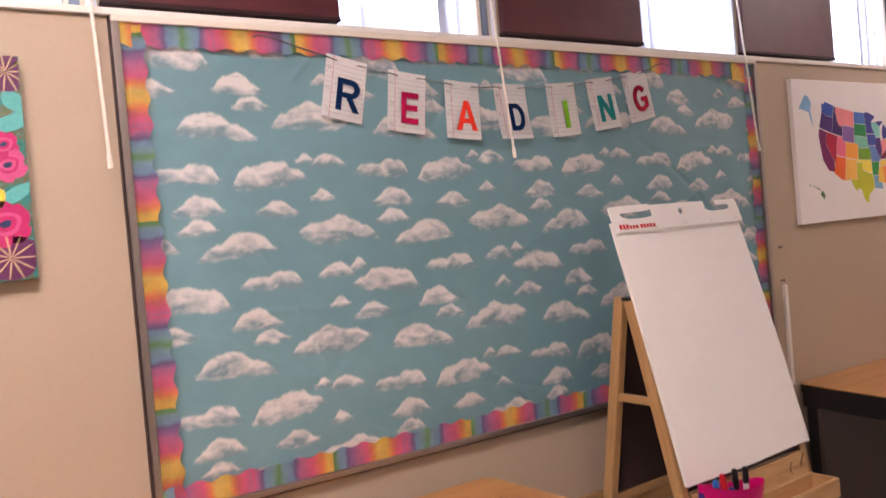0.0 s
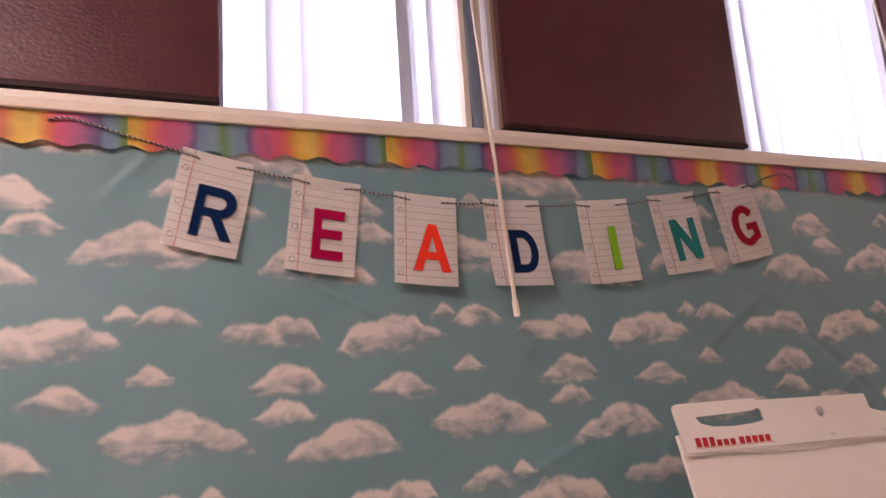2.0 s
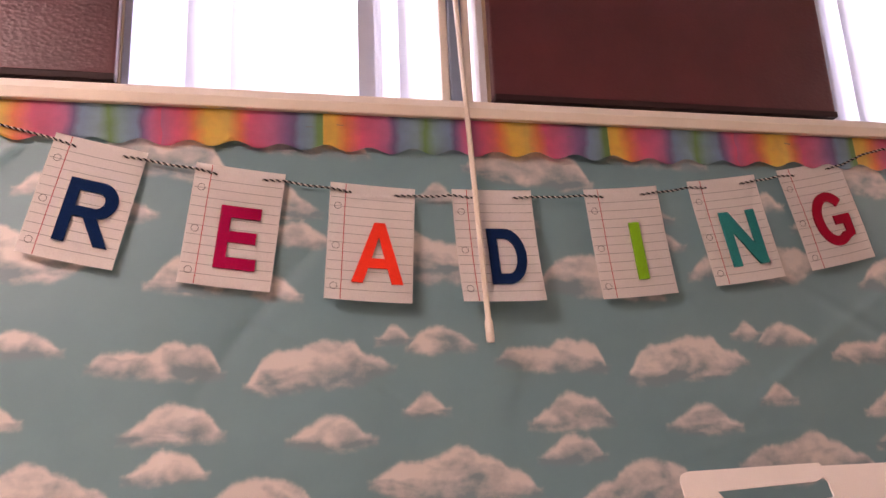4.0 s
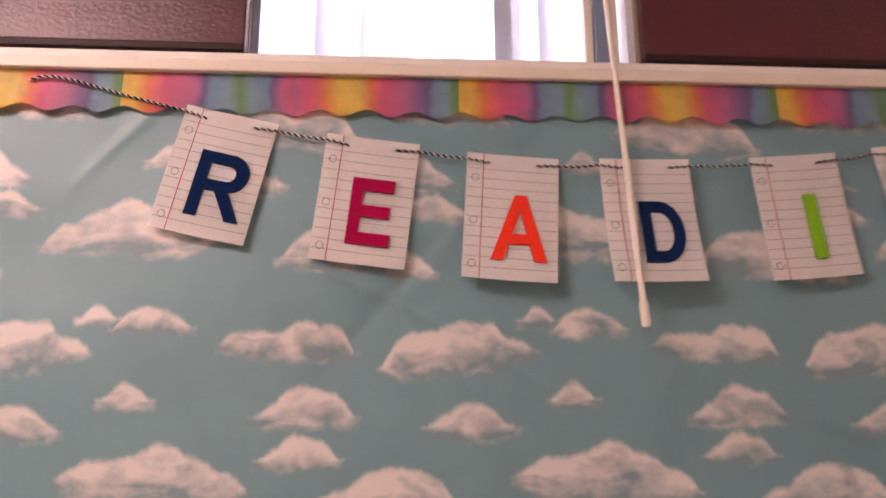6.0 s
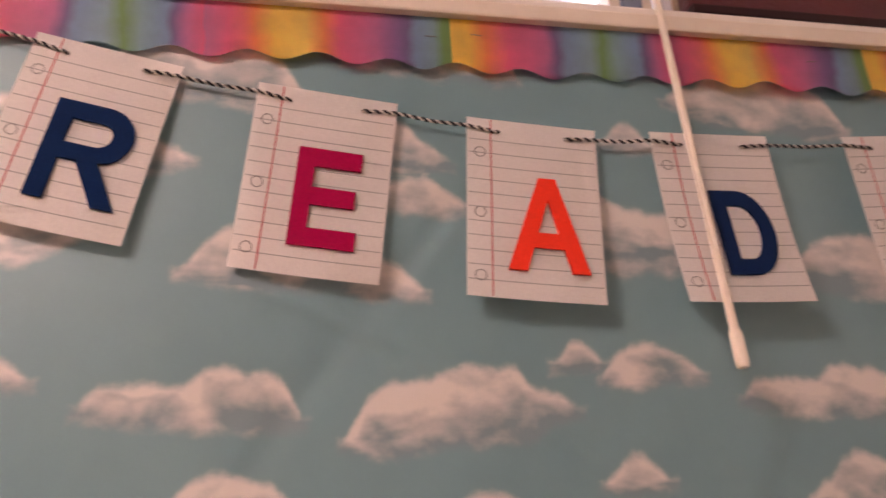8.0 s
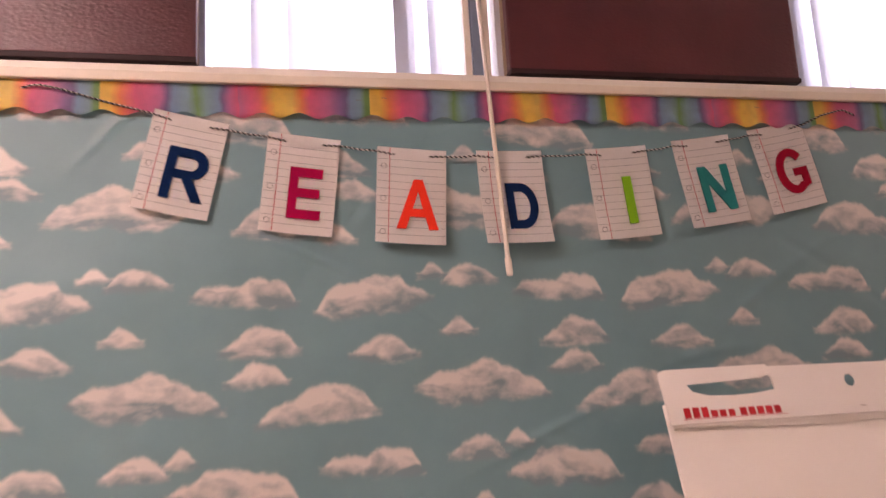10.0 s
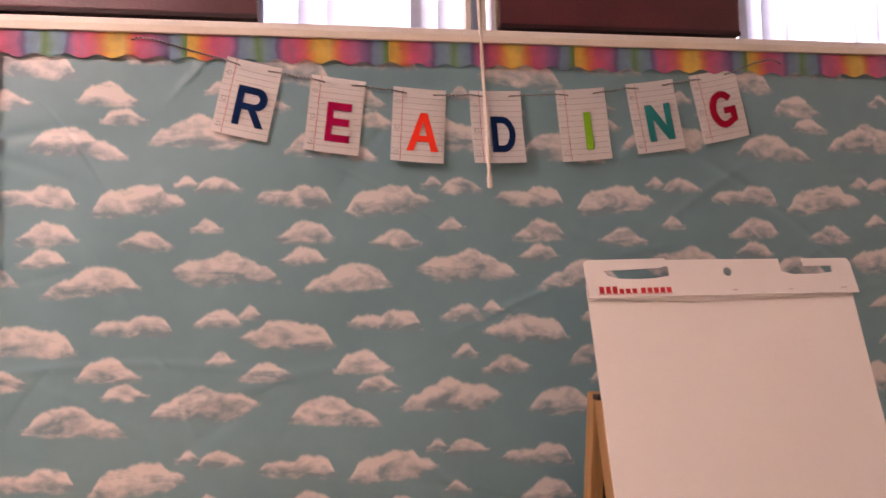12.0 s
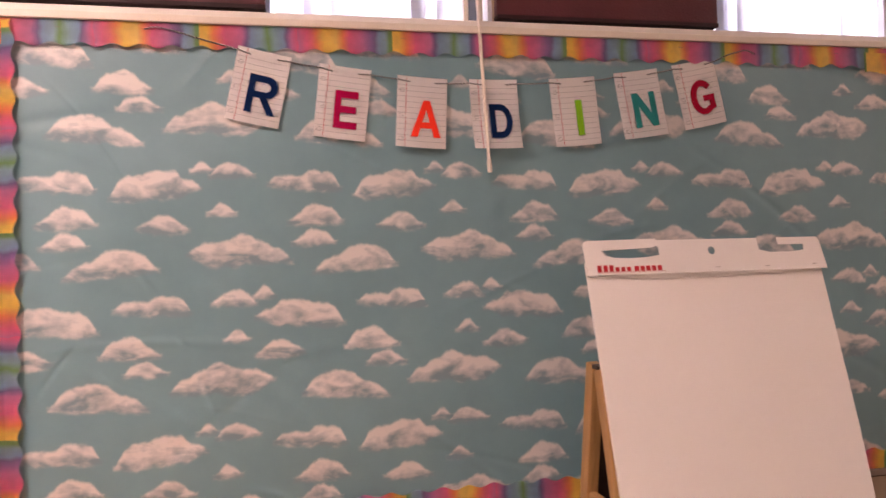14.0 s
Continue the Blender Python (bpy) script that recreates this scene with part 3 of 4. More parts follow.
IX0, IX1, IZ0, IZ1 = BX0 + FR - 0.004, BX1 - FR + 0.004, BZ0 + FR - 0.004, BZ1 - FR + 0.004
strip("border_top", 2.385 - IX0, (IX0 - 0.484) / RUN, 1, pose(IX0, -0.004, IZ1))
strip("border_end", 0.084, -0.006, 0.45, pose(2.284, -0.0135, IZ1 - 0.020, 0, 0.6, 0))
strip("border_side", IZ1 - IZ0 - 0.01, (IZ0 - 1.609) / RUN, 1, pose(IX0, 0, IZ0, 0, -90, 0), 0.012, 0.0600)
strip("border_side", IZ1 - IZ0 - 0.06, (1.173 - IZ1 + 0.06) / RUN, 1, pose(IX1, 0, IZ1 - 0.06, 0, 90, 0))
strip("border_bottom", IX1 - IX0, (0.4855 - IX1) / RUN, 1, pose(IX1, -0.003, IZ0, 0, 180, 0))

# ---- letter banner ----
CARD_W, CARD_H = 0.1255, 0.1765
banner = empty("letter_banner", "felt notebook-paper cards spelling a word strung on black and white twine", "banner", "", (1.15, -0.004, 1.96))
banner_inv = Matrix.Translation((-1.15, 0.004, -1.96))
felt_navy, felt_plum, felt_orange = felt("navy_felt", (6, 36, 76)), felt("plum_felt", (166, 20, 70)), felt("orange_felt", (255, 66, 44))
felt_lime, felt_teal, felt_red = felt("lime_felt", (122, 186, 38)), felt("teal_felt", (18, 126, 126)), felt("red_felt", (156, 18, 46))
# letter, colour, felt, top-left corner, turn, sideways lean of the foot, how far the foot stands off, letter width and middle
CARDS = (("R", "navy blue", felt_navy, 0.573, 2.042, -12.2, 0.0, 0.007, 0.0715, 0.0755),
         ("E", "plum red", felt_plum, 0.761, 2.004, -6.8, 0.0, 0.004, 0.057, 0.0725),
         ("A", "bright orange", felt_orange, 0.950, 1.9805, -3.9, 0.0, 0.011, 0.075, 0.074),
         ("D", "navy blue", felt_navy, 1.1305, 1.9735, 0.6, 0.004, 0.020, 0.058, 0.076),
         ("I", "lime green", felt_lime, 1.342, 1.9785, 4.6, 0.0, 0.005, 0.0175, 0.0725),
         ("N", "teal", felt_teal, 1.522, 1.9975, 7.6, 0.002, 0.005, 0.065, 0.071),
         ("G", "dark red", felt_red, 1.689, 2.022, 11.6, -0.003, 0.006, 0.070, 0.069))


def strips(rects, place, lift):
    """Thin printed lines on a bent card."""
    bm = bmesh.new()
    for x0, x1, z0, z1 in rects:
        n = 8
        rows = []
        for k in range(n + 1):
            if x1 - x0 > abs(z1 - z0):
                x = x0 + (x1 - x0) * k / n
                rows.append([bm.verts.new(place(x, z0, lift)), bm.verts.new(place(x, z1, lift))])
            else:
                z = z0 + (z1 - z0) * k / n
                rows.append([bm.verts.new(place(x1, z, lift)), bm.verts.new(place(x0, z, lift))])
        for a, b in zip(rows, rows[1:]):
            bm.faces.new((a[0], a[1], b[1], b[0]))
    return bm


def card(char, tone, material, x, z, turn, lean, stand, wide, mid, seed):
    """A ruled felt card with its letter, hanging from its top edge."""
    rng = random.Random(seed)
    wob = rng.uniform(0, 6)

    def place(px, pz, lift=0.0):
        d = -pz / CARD_H
        y = -0.006 - stand * d ** 1.5 - 0.0014 * math.sin(px / CARD_W * 3.1) - 0.0008 * math.sin(d * 5 + wob)
        return Vector((px + lean * d * d, y - lift, pz - 0.002 * math.sin(px / CARD_W * math.pi) * 0.6))

    bm = bmesh.new()
    nx, nz = 10, 14
    grid = [[bm.verts.new(place(CARD_W * i / nx, -CARD_H * j / nz)) for i in range(nx + 1)] for j in range(nz + 1)]
    for j in range(nz):
        for i in range(nx):
            bm.faces.new((grid[j][i], grid[j + 1][i], grid[j + 1][i + 1], grid[j][i + 1]))
    bmesh.ops.solidify(bm, geom=bm.faces[:], thickness=0.0024)
    c = part("card", bm, m_card, banner, "white felt card printed as ruled notebook paper")
    c.matrix_basis = banner_inv @ pose(x, -0.004, z, 0, -turn, 0)
    lines = [(0.002, CARD_W - 0.002, -0.0225 - 0.0138 * k, -0.0233 - 0.0138 * k) for k in range(11)]
    for one in lines:
        part("ruled_line", strips([one], place, 0.0003), m_rule, c)
    part("margin_line", strips([(0.0222, 0.0233, -0.001, -CARD_H + 0.001)], place, 0.0005), m_margin, c)
    ring = None
    for hz in (-0.036, -0.097, -0.157):
        bm = bmesh.new()
        n = 20
        for a, b in ((k, (k + 1) % n) for k in range(n)):
            q = [(r * math.cos(2 * math.pi * s / n), r * math.sin(2 * math.pi * s / n)) for s, r in ((a, 0.0046), (a, 0.0053), (b, 0.0053), (b, 0.0046))]
            bm.faces.new([bm.verts.new(place(0.0125 + u, hz + v, 0.0005)) for u, v in q])
        part("punch_ring", bm, m_hole, c)
    tall = {"D": 0.087, "G": 0.0935}.get(char, 0.0915)
    ob = letter(char, wide, tall, 0.0024, material, c, tone + " felt letter")
    for v in ob.data.vertices:
        v.co = place(mid - wide / 2 + v.co.x, v.co.y - (0.1455 if char == "G" else 0.1500), 0.0030 if v.co.z > 0 else 0.0002)
    return lambda px, pz, lift: Matrix(pose(x, -0.004, z, 0, -turn, 0)) @ place(px, pz, lift)


def twine(points, parent):
    """Two strands, black and white, wound round one another."""
    pts = [Vector(p) for p in points]
    dense = []
    for a, b in zip(pts, pts[1:]):
        n = max(2, int((b - a).length / 0.0009))
        dense += [a.lerp(b, k / n) for k in range(n)]
    dense.append(pts[-1])
    for name, shift, material in (("black_strand", 0.0, m_twine_black), ("white_strand", math.pi, m_twine_white)):
        out, run = [], 0.0
        for i, p in enumerate(dense):
            if i:
                run += (p - dense[i - 1]).length
            a = run / 0.0088 * 2 * math.pi + shift
            out.append(p + Vector((0, math.cos(a) * 0.0008, math.sin(a) * 0.0008)))
        ob = part(name, tube(out, 0.0013 if shift == 0.0 else 0.00095, 6), material, parent, "", True)
        ob.matrix_basis = banner_inv


places = [card(*c, seed=i) for i, c in enumerate(CARDS)]
last = [(0.364, -0.011, 2.0715), (0.378, -0.012, 2.0765), (0.394, -0.012, 2.0775), (0.424, -0.013, 2.0710)]
for k, p in enumerate(places):
    hang = [p(-0.001, -0.0105, 0.002), p(0.012, -0.0120, 0.0022), p(0.031, -0.0140, 0.001)]
    mid_sag = [(Vector(last[-1]) + hang[0]) / 2 + Vector((0, 0.001, -0.0012))]
    twine(last + mid_sag + hang, banner)
    last = [p(0.094, -0.0135, 0.001), p(0.112, -0.0122, 0.0022), p(0.128, -0.0115, 0.002)]
twine(last + [(1.860, -0.013, 2.056), (1.904, -0.012, 2.068), (1.916, -0.012, 2.069), (1.940, -0.011, 2.060)], banner)


def staple(x, z, turn):
    s = tagged(part("staple", tube([(-0.005, 0.004, 0), (-0.005, 0, 0), (0.005, 0, 0), (0.005, 0.004, 0)], 0.0004, 5), m_metal_frame),
               "small steel staple in the board border", "staple", "staples")
    s.matrix_basis = pose(x, -0.0088, z, 0, turn, 0)


for x, z, turn in ((0.384, 2.0775, 15), (1.912, 2.0688, -8), (0.920, 2.066, 0), (0.965, 2.071, 4), (1.33, 2.068, -3), (1.72, 2.072, 5), (2.2, 2.07, 0), (0.18, 2.071, 2)):
    staple(x, z, turn)

# ---- easel with its pad ----
EX0, EX1 = 1.318, 1.925
easel = empty("easel", "pine two-sided standing easel with dark boards and wooden trays", "easel", "", (1.610, -0.335, FLOOR_Z))
easel.rotation_euler.z = radians(2.0)
EINV = Matrix.Translation((-1.62, 0.35, -FLOOR_Z))


def on_easel(name, bm, material, label="", m=None):
    ob = part(name, bm, material, easel, label)
    ob.matrix_basis = EINV @ (m or Matrix())
    return ob


def leg(x0, x1, top, foot, depth):
    """A leg that leans from its head to its foot in the yz plane; its front face runs through both."""
    d = Vector((0, foot[0] - top[0], foot[1] - top[1]))
    length, ang = d.length, math.degrees(math.atan2(d.y, -d.z))
    return box(x0, x1, 0, depth, -length, 0, 0.003), pose(0, top[0], top[1], ang, 0, 0)


HEAD = 1.280
for x0 in (EX0, EX1 - 0.028):
    bm, m = leg(x0, x0 + 0.028, (-0.354, HEAD), (-0.643, FLOOR_Z), 0.034)
    on_easel("front_leg", bm, m_pine, "", m)
    bm, m = leg(x0, x0 + 0.028, (-0.320, HEAD + 0.002), (-0.092, FLOOR_Z), 0.036)
    on_easel("rear_leg", bm, m_pine, "", m)
    on_easel("side_brace", box(x0 + 0.006, x0 + 0.022, -0.410, -0.225, 0.972, 0.995, 0.002), m_pine_y)
tilt = 13.2
for name, y, z0, z1 in (("top_rail", -0.362, 1.225, 1.262), ("lower_rail", -0.502, 0.662, 0.735)):
    on_easel(name, box(EX0 + 0.028, EX1 - 0.028, -0.004, 0.014, 0, z1 - z0, 0.002), m_pine_x, "", pose(0, y, z0, -tilt, 0, 0))
on_easel("front_board", box(EX0 + 0.028, EX1 - 0.028, 0.006, 0.012, 0, 0.52), m_dark_board, "dark brown board", pose(0, -0.478, 0.735, -tilt, 0, 0))
on_easel("rear_board", box(EX0 + 0.028, EX1 - 0.028, 0.006, 0.014, 0, 0.60), m_dark_board, "dark brown board", pose(0, -0.195, 0.650, 10.6, 0, 0))
on_easel("rear_rail", box(EX0 + 0.028, EX1 - 0.028, -0.004, 0.016, 0, 0.03, 0.002), m_pine_x, "", pose(0, -0.188, 0.640, 10.6, 0, 0))
on_easel("hinge", box(EX0 - 0.001, EX1 + 0.001, -0.345, -0.315, HEAD - 0.004, HEAD + 0.006, 0.002), m_black_edge, "dark hinge strip along the top")


def tray(y0, y1, z, name):
    bm = bmesh.new()
    x0, x1 = EX0 - 0.012, EX1 - 0.018
    for b in ((x0, x1, y0, y0 + 0.010, z, z + 0.058), (x0, x1, y1 - 0.010, y1, z, z + 0.058), (x0, x0 + 0.012, y0 + 0.010, y1 - 0.010, z, z + 0.058),
              (x1 - 0.012, x1, y0 + 0.010, y1 - 0.010, z, z + 0.058), (x0 + 0.012, x1 - 0.012, y0 + 0.010, y1 - 0.010, z, z + 0.008)):
        add_box(bm, *b, 0.0015)
    on_easel(name, bm, m_pine_x)


tray(-0.598, -0.505, 0.606, "front_tray")
tray(-0.175, -0.075, 0.586, "rear_tray")
for x in (1.80,):
    arc = [(x + 0.011 * math.cos(a), -0.512, 0.705 + 0.017 * math.sin(a)) for a in (math.pi * (0.5 + k / 10) for k in range(11))]
    on_easel("wire_clip", tube(arc, 0.0010, 6), m_black_edge, "dark wire paper clip")
on_easel("clip_bar", tube([(1.845, -0.510, 0.700), (1.868, -0.508, 0.735)], 0.0016, 6), m_black_edge)

PAD_W, PAD_LEN = 0.610, 0.820
PAD_X, PAD_Y, PAD_Z, PAD_TILT, PAD_TURN = 1.305, -0.277, 1.549, 15.2, 2.2
pad = empty("easel_pad", "large white flip-chart pad with card header hung over the easel", "flip-chart pad", "", (PAD_X, PAD_Y, PAD_Z))
pad_m = pose(0, 0, 0, 0, 0, PAD_TURN) @ pose(0, 0, 0, -PAD_TILT, 0, 0)


def pad_sheet(top, bottom, y, wave, thick, inset=0.0, seed=1):
    bm = bmesh.new()
    rng = random.Random(seed)
    a, b = rng.uniform(0, 6), rng.uniform(0, 6)
    nx, nz = 20, 60
    grid = []
    for j in range(nz + 1):
        d = j / nz
        row = []
        for i in range(nx + 1):
            u = i / nx
            yy = y - wave * (0.9 * math.sin(d * math.pi) + 0.35 * math.sin(u * 5 + a) * d + 0.2 * math.sin(d * 9 + b) * (u - 0.3) + 0.05 * math.sin(d * 47 + 2 * u + a) + 0.03 * math.sin(d * 83 - 3 * u))
            row.append(bm.verts.new((inset + u * (PAD_W - 2 * inset), yy, -(top + (bottom - top) * d) + 0.002 * math.sin(u * 7 + a) * d)))
        grid.append(row)
    for j in range(nz):
        for i in range(nx):
            bm.faces.new((grid[j][i], grid[j + 1][i], grid[j + 1][i + 1], grid[j][i + 1]))
    bm.normal_update()
    bmesh.ops.solidify(bm, geom=bm.faces[:], thickness=thick)
    bmesh.ops.recalc_face_normals(bm, faces=bm.faces[:])
    return bm


for name, bm, label in (("sheet_block", pad_sheet(0.045, PAD_LEN - 0.006, -0.002, 0.004, 0.008, 0.003, 2), "stack of blank white sheets"),
                        ("front_sheet", pad_sheet(0.070, PAD_LEN, -0.0032, 0.0055, 0.0005, 0.0, 3), "blank white top sheet with soft waves"),
                        ("cover_flap", pad_sheet(0.050, 0.084, -0.0058, 0.0008, 0.0006, 0.006, 4), "")):
    part(name, bm, m_pad, pad, label).matrix_basis = pad_m


H = 0.078
rim = [(0.0, -H), (PAD_W + 0.010, -H)] + arc_pts(PAD_W - 0.008, -0.018, 0.012, 0.018, 0, 90, 5)
rim += [(0.497, 0.0), (0.497, -0.017), (0.566, -0.017), (0.566, -0.031), (0.530, -0.035), (0.470, -0.035), (0.442, -0.028), (0.440, 0.0)]
rim += [(0.179, 0.0005), (0.176, 0.0042)] + arc_pts(0.010, -0.008, 0.013, 0.010, 90, 180, 5)
slot = [(0.038, -0.021), (0.165, -0.0165), (0.176, -0.0125), (0.181, -0.016), (0.182, -0.034), (0.150, -0.0385), (0.110, -0.040), (0.070, -0.0385), (0.046, -0.032)]
eyelet = arc_pts(0.316, -0.027, 0.0095, 0.0095, 0, 342, 19)
ob = cutout("header", [rim, slot, eyelet], 0.0026, m_header, pad, "cream card header with hand slots")
ob.matrix_basis = pad_m @ pose(0, -0.0115, 0, 90, 0, 0)
MARKS = [(0.024 + 0.0142 * k, 0.034 + 0.0142 * k, -0.070, -0.055 if k in (0, 1, 2) else -0.060) for k in range(6)]
MARKS += [(0.114 + 0.0142 * k, 0.1245 + 0.0142 * k, -0.070, -0.0585) for k in range(5)]
for x0, x1, z0, z1 in MARKS:
    part("red_mark", box(x0, x1, -0.0135, -0.0127, z0, z1, 0.0002), m_red_ink, pad, "red printed mark").matrix_basis = pad_m
part("header_rule", box(0.021, 0.190, -0.0133, -0.0127, -0.0717, -0.0711), m_red_ink, pad, "thin printed line").matrix_basis = pad_m
for x, z in ((0.325, -0.067), (0.455, -0.068), (0.585, -0.0665)):
    part("pad_staple", box(x - 0.0055, x + 0.0055, -0.0140, -0.0127, z - 0.0005, z + 0.0005, 0.0002), m_metal_frame, pad, "small steel staple").matrix_basis = pad_m
part("torn_sheet", pad_sheet(0.060, 0.0865, -0.0072, 0.0012, 0.0005, 0.10, 7), m_pad, pad, "torn strip of paper under the header").matrix_basis = pad_m
part("header_edge", box(0.004, PAD_W - 0.13, -0.0102, -0.0096, -0.0815, -0.070), m_pad, pad).matrix_basis = pad_m

# ---- marker caddy ----
CX, CY, CZ = 1.425, -0.552, 0.6145


def caddy():
    c = empty("marker_caddy", "bright pink plastic caddy with a wavy rim in the easel tray", "caddy", "", (CX, CY, CZ))
    bm = bmesh.new()
    n, rings = 40, []
    for k, (s, h) in enumerate(((0.80, 0.0), (0.86, 0.03), (0.93, 0.07), (1.0, 1.0))):
        ring = []
        for i in range(n):
            a = 2 * math.pi * i / n
            top = 0.144 - 0.021 * math.cos(a) + 0.007 * math.cos(2 * a)
            ring.append(bm.verts.new((0.132 * s * math.cos(a), 0.040 * s * math.sin(a) - (0.004 if k == 3 else 0), h if k < 3 else top)))
        rings.append(ring)
    for a, b in zip(rings, rings[1:]):
        for i in range(n):
            bm.faces.new((a[i], a[(i + 1) % n], b[(i + 1) % n], b[i]))
    bm.faces.new(rings[0][::-1])
    bmesh.ops.solidify(bm, geom=bm.faces[:], thickness=0.0025)
    part("tub", bm, m_pink, c, "", True)
    part("divider", box(-0.001, 0.0015, -0.028, 0.026, 0.004, 0.085), m_pink, c)
    return c


def marker(x, y, lean_x, lean_y, length, rgb, cap_rgb, tone):
    p = empty("marker", tone + " marker pen standing in the pink caddy", "marker", "markers", (CX - 0.022 + x * 1.5, CY + y, CZ + 0.006))
    turn = pose(0, 0, 0, lean_y, lean_x, 0)
    mb, mc = plain(tone.replace(" ", "_") + "_barrel", rgb, 0.35, 0.05), plain(tone.replace(" ", "_") + "_cap", cap_rgb, 0.3, 0.05)
    part("barrel", tube([(0, 0, 0), (0, 0, 0.002), (0, 0, length - 0.045)], 0.008, 12, True, (0.8, 1, 1)), mb, p, "", True).matrix_basis = turn
    part("cap", tube([(0, 0, length - 0.045), (0, 0, length - 0.044), (0, 0, length - 0.006), (0, 0, length)], 0.009, 12, True, (0.9, 1, 0.95, 0.7)), mc, p, "", True).matrix_basis = turn


caddy()
for args in ((-0.050, 0.000, -8, 2, 0.150, (60, 40, 110), (70, 40, 120), "purple"), (-0.035, 0.012, -5, -3, 0.148, (220, 60, 40), (215, 60, 40), "red orange"),
             (-0.025, -0.010, -2, 3, 0.150, (30, 32, 40), (25, 26, 34), "black"), (-0.012, 0.006, 4, -4, 0.156, (40, 90, 190), (50, 110, 200), "blue"),
             (-0.006, -0.012, 8, 4, 0.140, (30, 50, 110), (30, 60, 130), "navy"), (0.022, 0.010, -3, -3, 0.166, (205, 45, 55), (210, 40, 50), "red"),
             (0.038, 0.002, 3, -2, 0.172, (20, 20, 24), (18, 18, 22), "jet black"), (0.050, -0.004, 8, 0, 0.174, (225, 225, 225), (20, 20, 26), "white barrelled black")):
    marker(args[0], args[1], args[2] - 5, args[3], args[4] - 0.002, *args[5:])

# ---- tables ----
TOP_Z = 0.790


def rounded(outline, radius, n=6):
    """The outline with its corners rounded."""
    out = []
    m = len(outline)
    for i in range(m):
        p, a, b = Vector(outline[i]), Vector(outline[i - 1]), Vector(outline[(i + 1) % m])
        u, w = (a - p).normalized() * radius, (b - p).normalized() * radius
        for k in range(n + 1):
            t = k / n
            q = p + u * (1 - t) ** 2 + w * t ** 2
            out.append((q.x, q.y))
    return out


def table(outline, label, legs, apron, TOP_Z=0.790):
    xs, ys = [p[0] for p in outline], [p[1] for p in outline]
    cx, cy = sum(xs) / len(xs), sum(ys) / len(ys)
    t = empty("table", label, "table", "classroom tables", (cx, cy, FLOOR_Z))
    inv = Matrix.Translation((-cx, -cy, -FLOOR_Z))

    def flat(pts, z0, z1):
        bm = bmesh.new()
        lo, hi = [bm.verts.new((x, y, z0)) for x, y in pts], [bm.verts.new((x, y, z1)) for x, y in pts]
        bm.faces.new(hi)
        bm.faces.new(lo[::-1])
        for i in range(len(pts)):
            j = (i + 1) % len(pts)
            bm.faces.new((lo[i], lo[j], hi[j], hi[i]))
        bmesh.ops.recalc_face_normals(bm, faces=bm.faces[:])
        return bm

    ring = rounded(outline, 0.03)
    part("tabletop", flat(ring, TOP_Z - 0.004, TOP_Z), m_table, t, "oak-grained laminate top").matrix_basis = inv
    part("edge_band", flat([(cx + (x - cx) * 1.001, cy + (y - cy) * 1.001) for x, y in ring], TOP_Z - 0.034, TOP_Z - 0.0045), m_black, t, "black edge band").matrix_basis = inv
    if apron:
        inner = [(cx + (x - cx) * 0.985, cy + (y - cy) * 0.97) for x, y in outline]
        # plain dark grey-brown panel across the back, below the top
        part("under_panel", box(xs[0] + 0.10, xs[1] - 0.05, ys[2] - 0.09, ys[2] - 0.072, FLOOR_Z + 0.12, TOP_Z - 0.036, 0.002), m_grey_panel, t, "dark grey-brown panel under the tabletop").matrix_basis = inv
        part("apron", flat(inner, TOP_Z - 0.095, TOP_Z - 0.034), m_black, t, "black steel apron").matrix_basis = inv
    for x, y in legs:
        part("leg", box(x - 0.024, x + 0.024, y - 0.024, y + 0.024, FLOOR_Z, TOP_Z - 0.034, 0.004), m_black, t, "black steel leg").matrix_basis = inv
    return t


table([(-0.55, -0.64), (1.015, -0.64), (0.948, -0.066), (-0.55, -0.062)], "oak-topped classroom table against the wall under the board",
      ((-0.48, -0.57), (0.93, -0.57), (0.88, -0.12), (-0.48, -0.12)), False)
table([(2.492, -0.72), (4.15, -0.72), (4.15, 0.004), (2.585, 0.004)], "oak-topped table with black apron and legs beside the easel",
      ((2.535, -0.67), (4.1, -0.67), (4.1, -0.05), (2.625, -0.04)), True, 0.776)

# ---- wall fittings ----
rw = tagged(part("raceway", box(2.540, 2.560, -0.002, WALL_Y, 0.777, 1.190, 0.002), m_sill), "white plastic cable raceway running up the wall", "cable raceway")
for z in (1.345, 1.207):
    for dx in (-0.008, 0.008):
        h = tagged(part("screw_anchor", tube([(2.550 + dx, WALL_Y + 0.001, z), (2.550 + dx, WALL_Y - 0.0022, z), (2.550 + dx, WALL_Y - 0.003, z)], 0.0042, 10, True, (1, 1, 0.7)), m_screw),
                   "small dark screw anchor in the painted wall", "screw anchor", "screw anchors")

# ---- map canvas ----
MX0, MZ0, MW, MH = 2.664, 1.428, 1.06, 0.611
map_art = empty("map_canvas", "white canvas print with a map of states in rainbow colours", "canvas print", "", (MX0, WALL_Y, MZ0))
m_canvas = plain("white_canvas", (236, 230, 224), 0.75, 0.03, 5, 300, 0.25)
part("canvas", box(0.016, MW, -0.022, 0, 0, MH, 0.003), m_canvas, map_art)
inks = {}


def spot(lon, lat):
    """Conic projection of a place onto the canvas."""
    rho = 1 / math.tan(radians(38)) + radians(38 - lat)
    th = radians(lon + 96) * math.sin(radians(38))
    return (0.557 + rho * math.sin(th) * 1.013, 0.277 + (1 / math.tan(radians(38)) - rho * math.cos(th)) * 1.022)


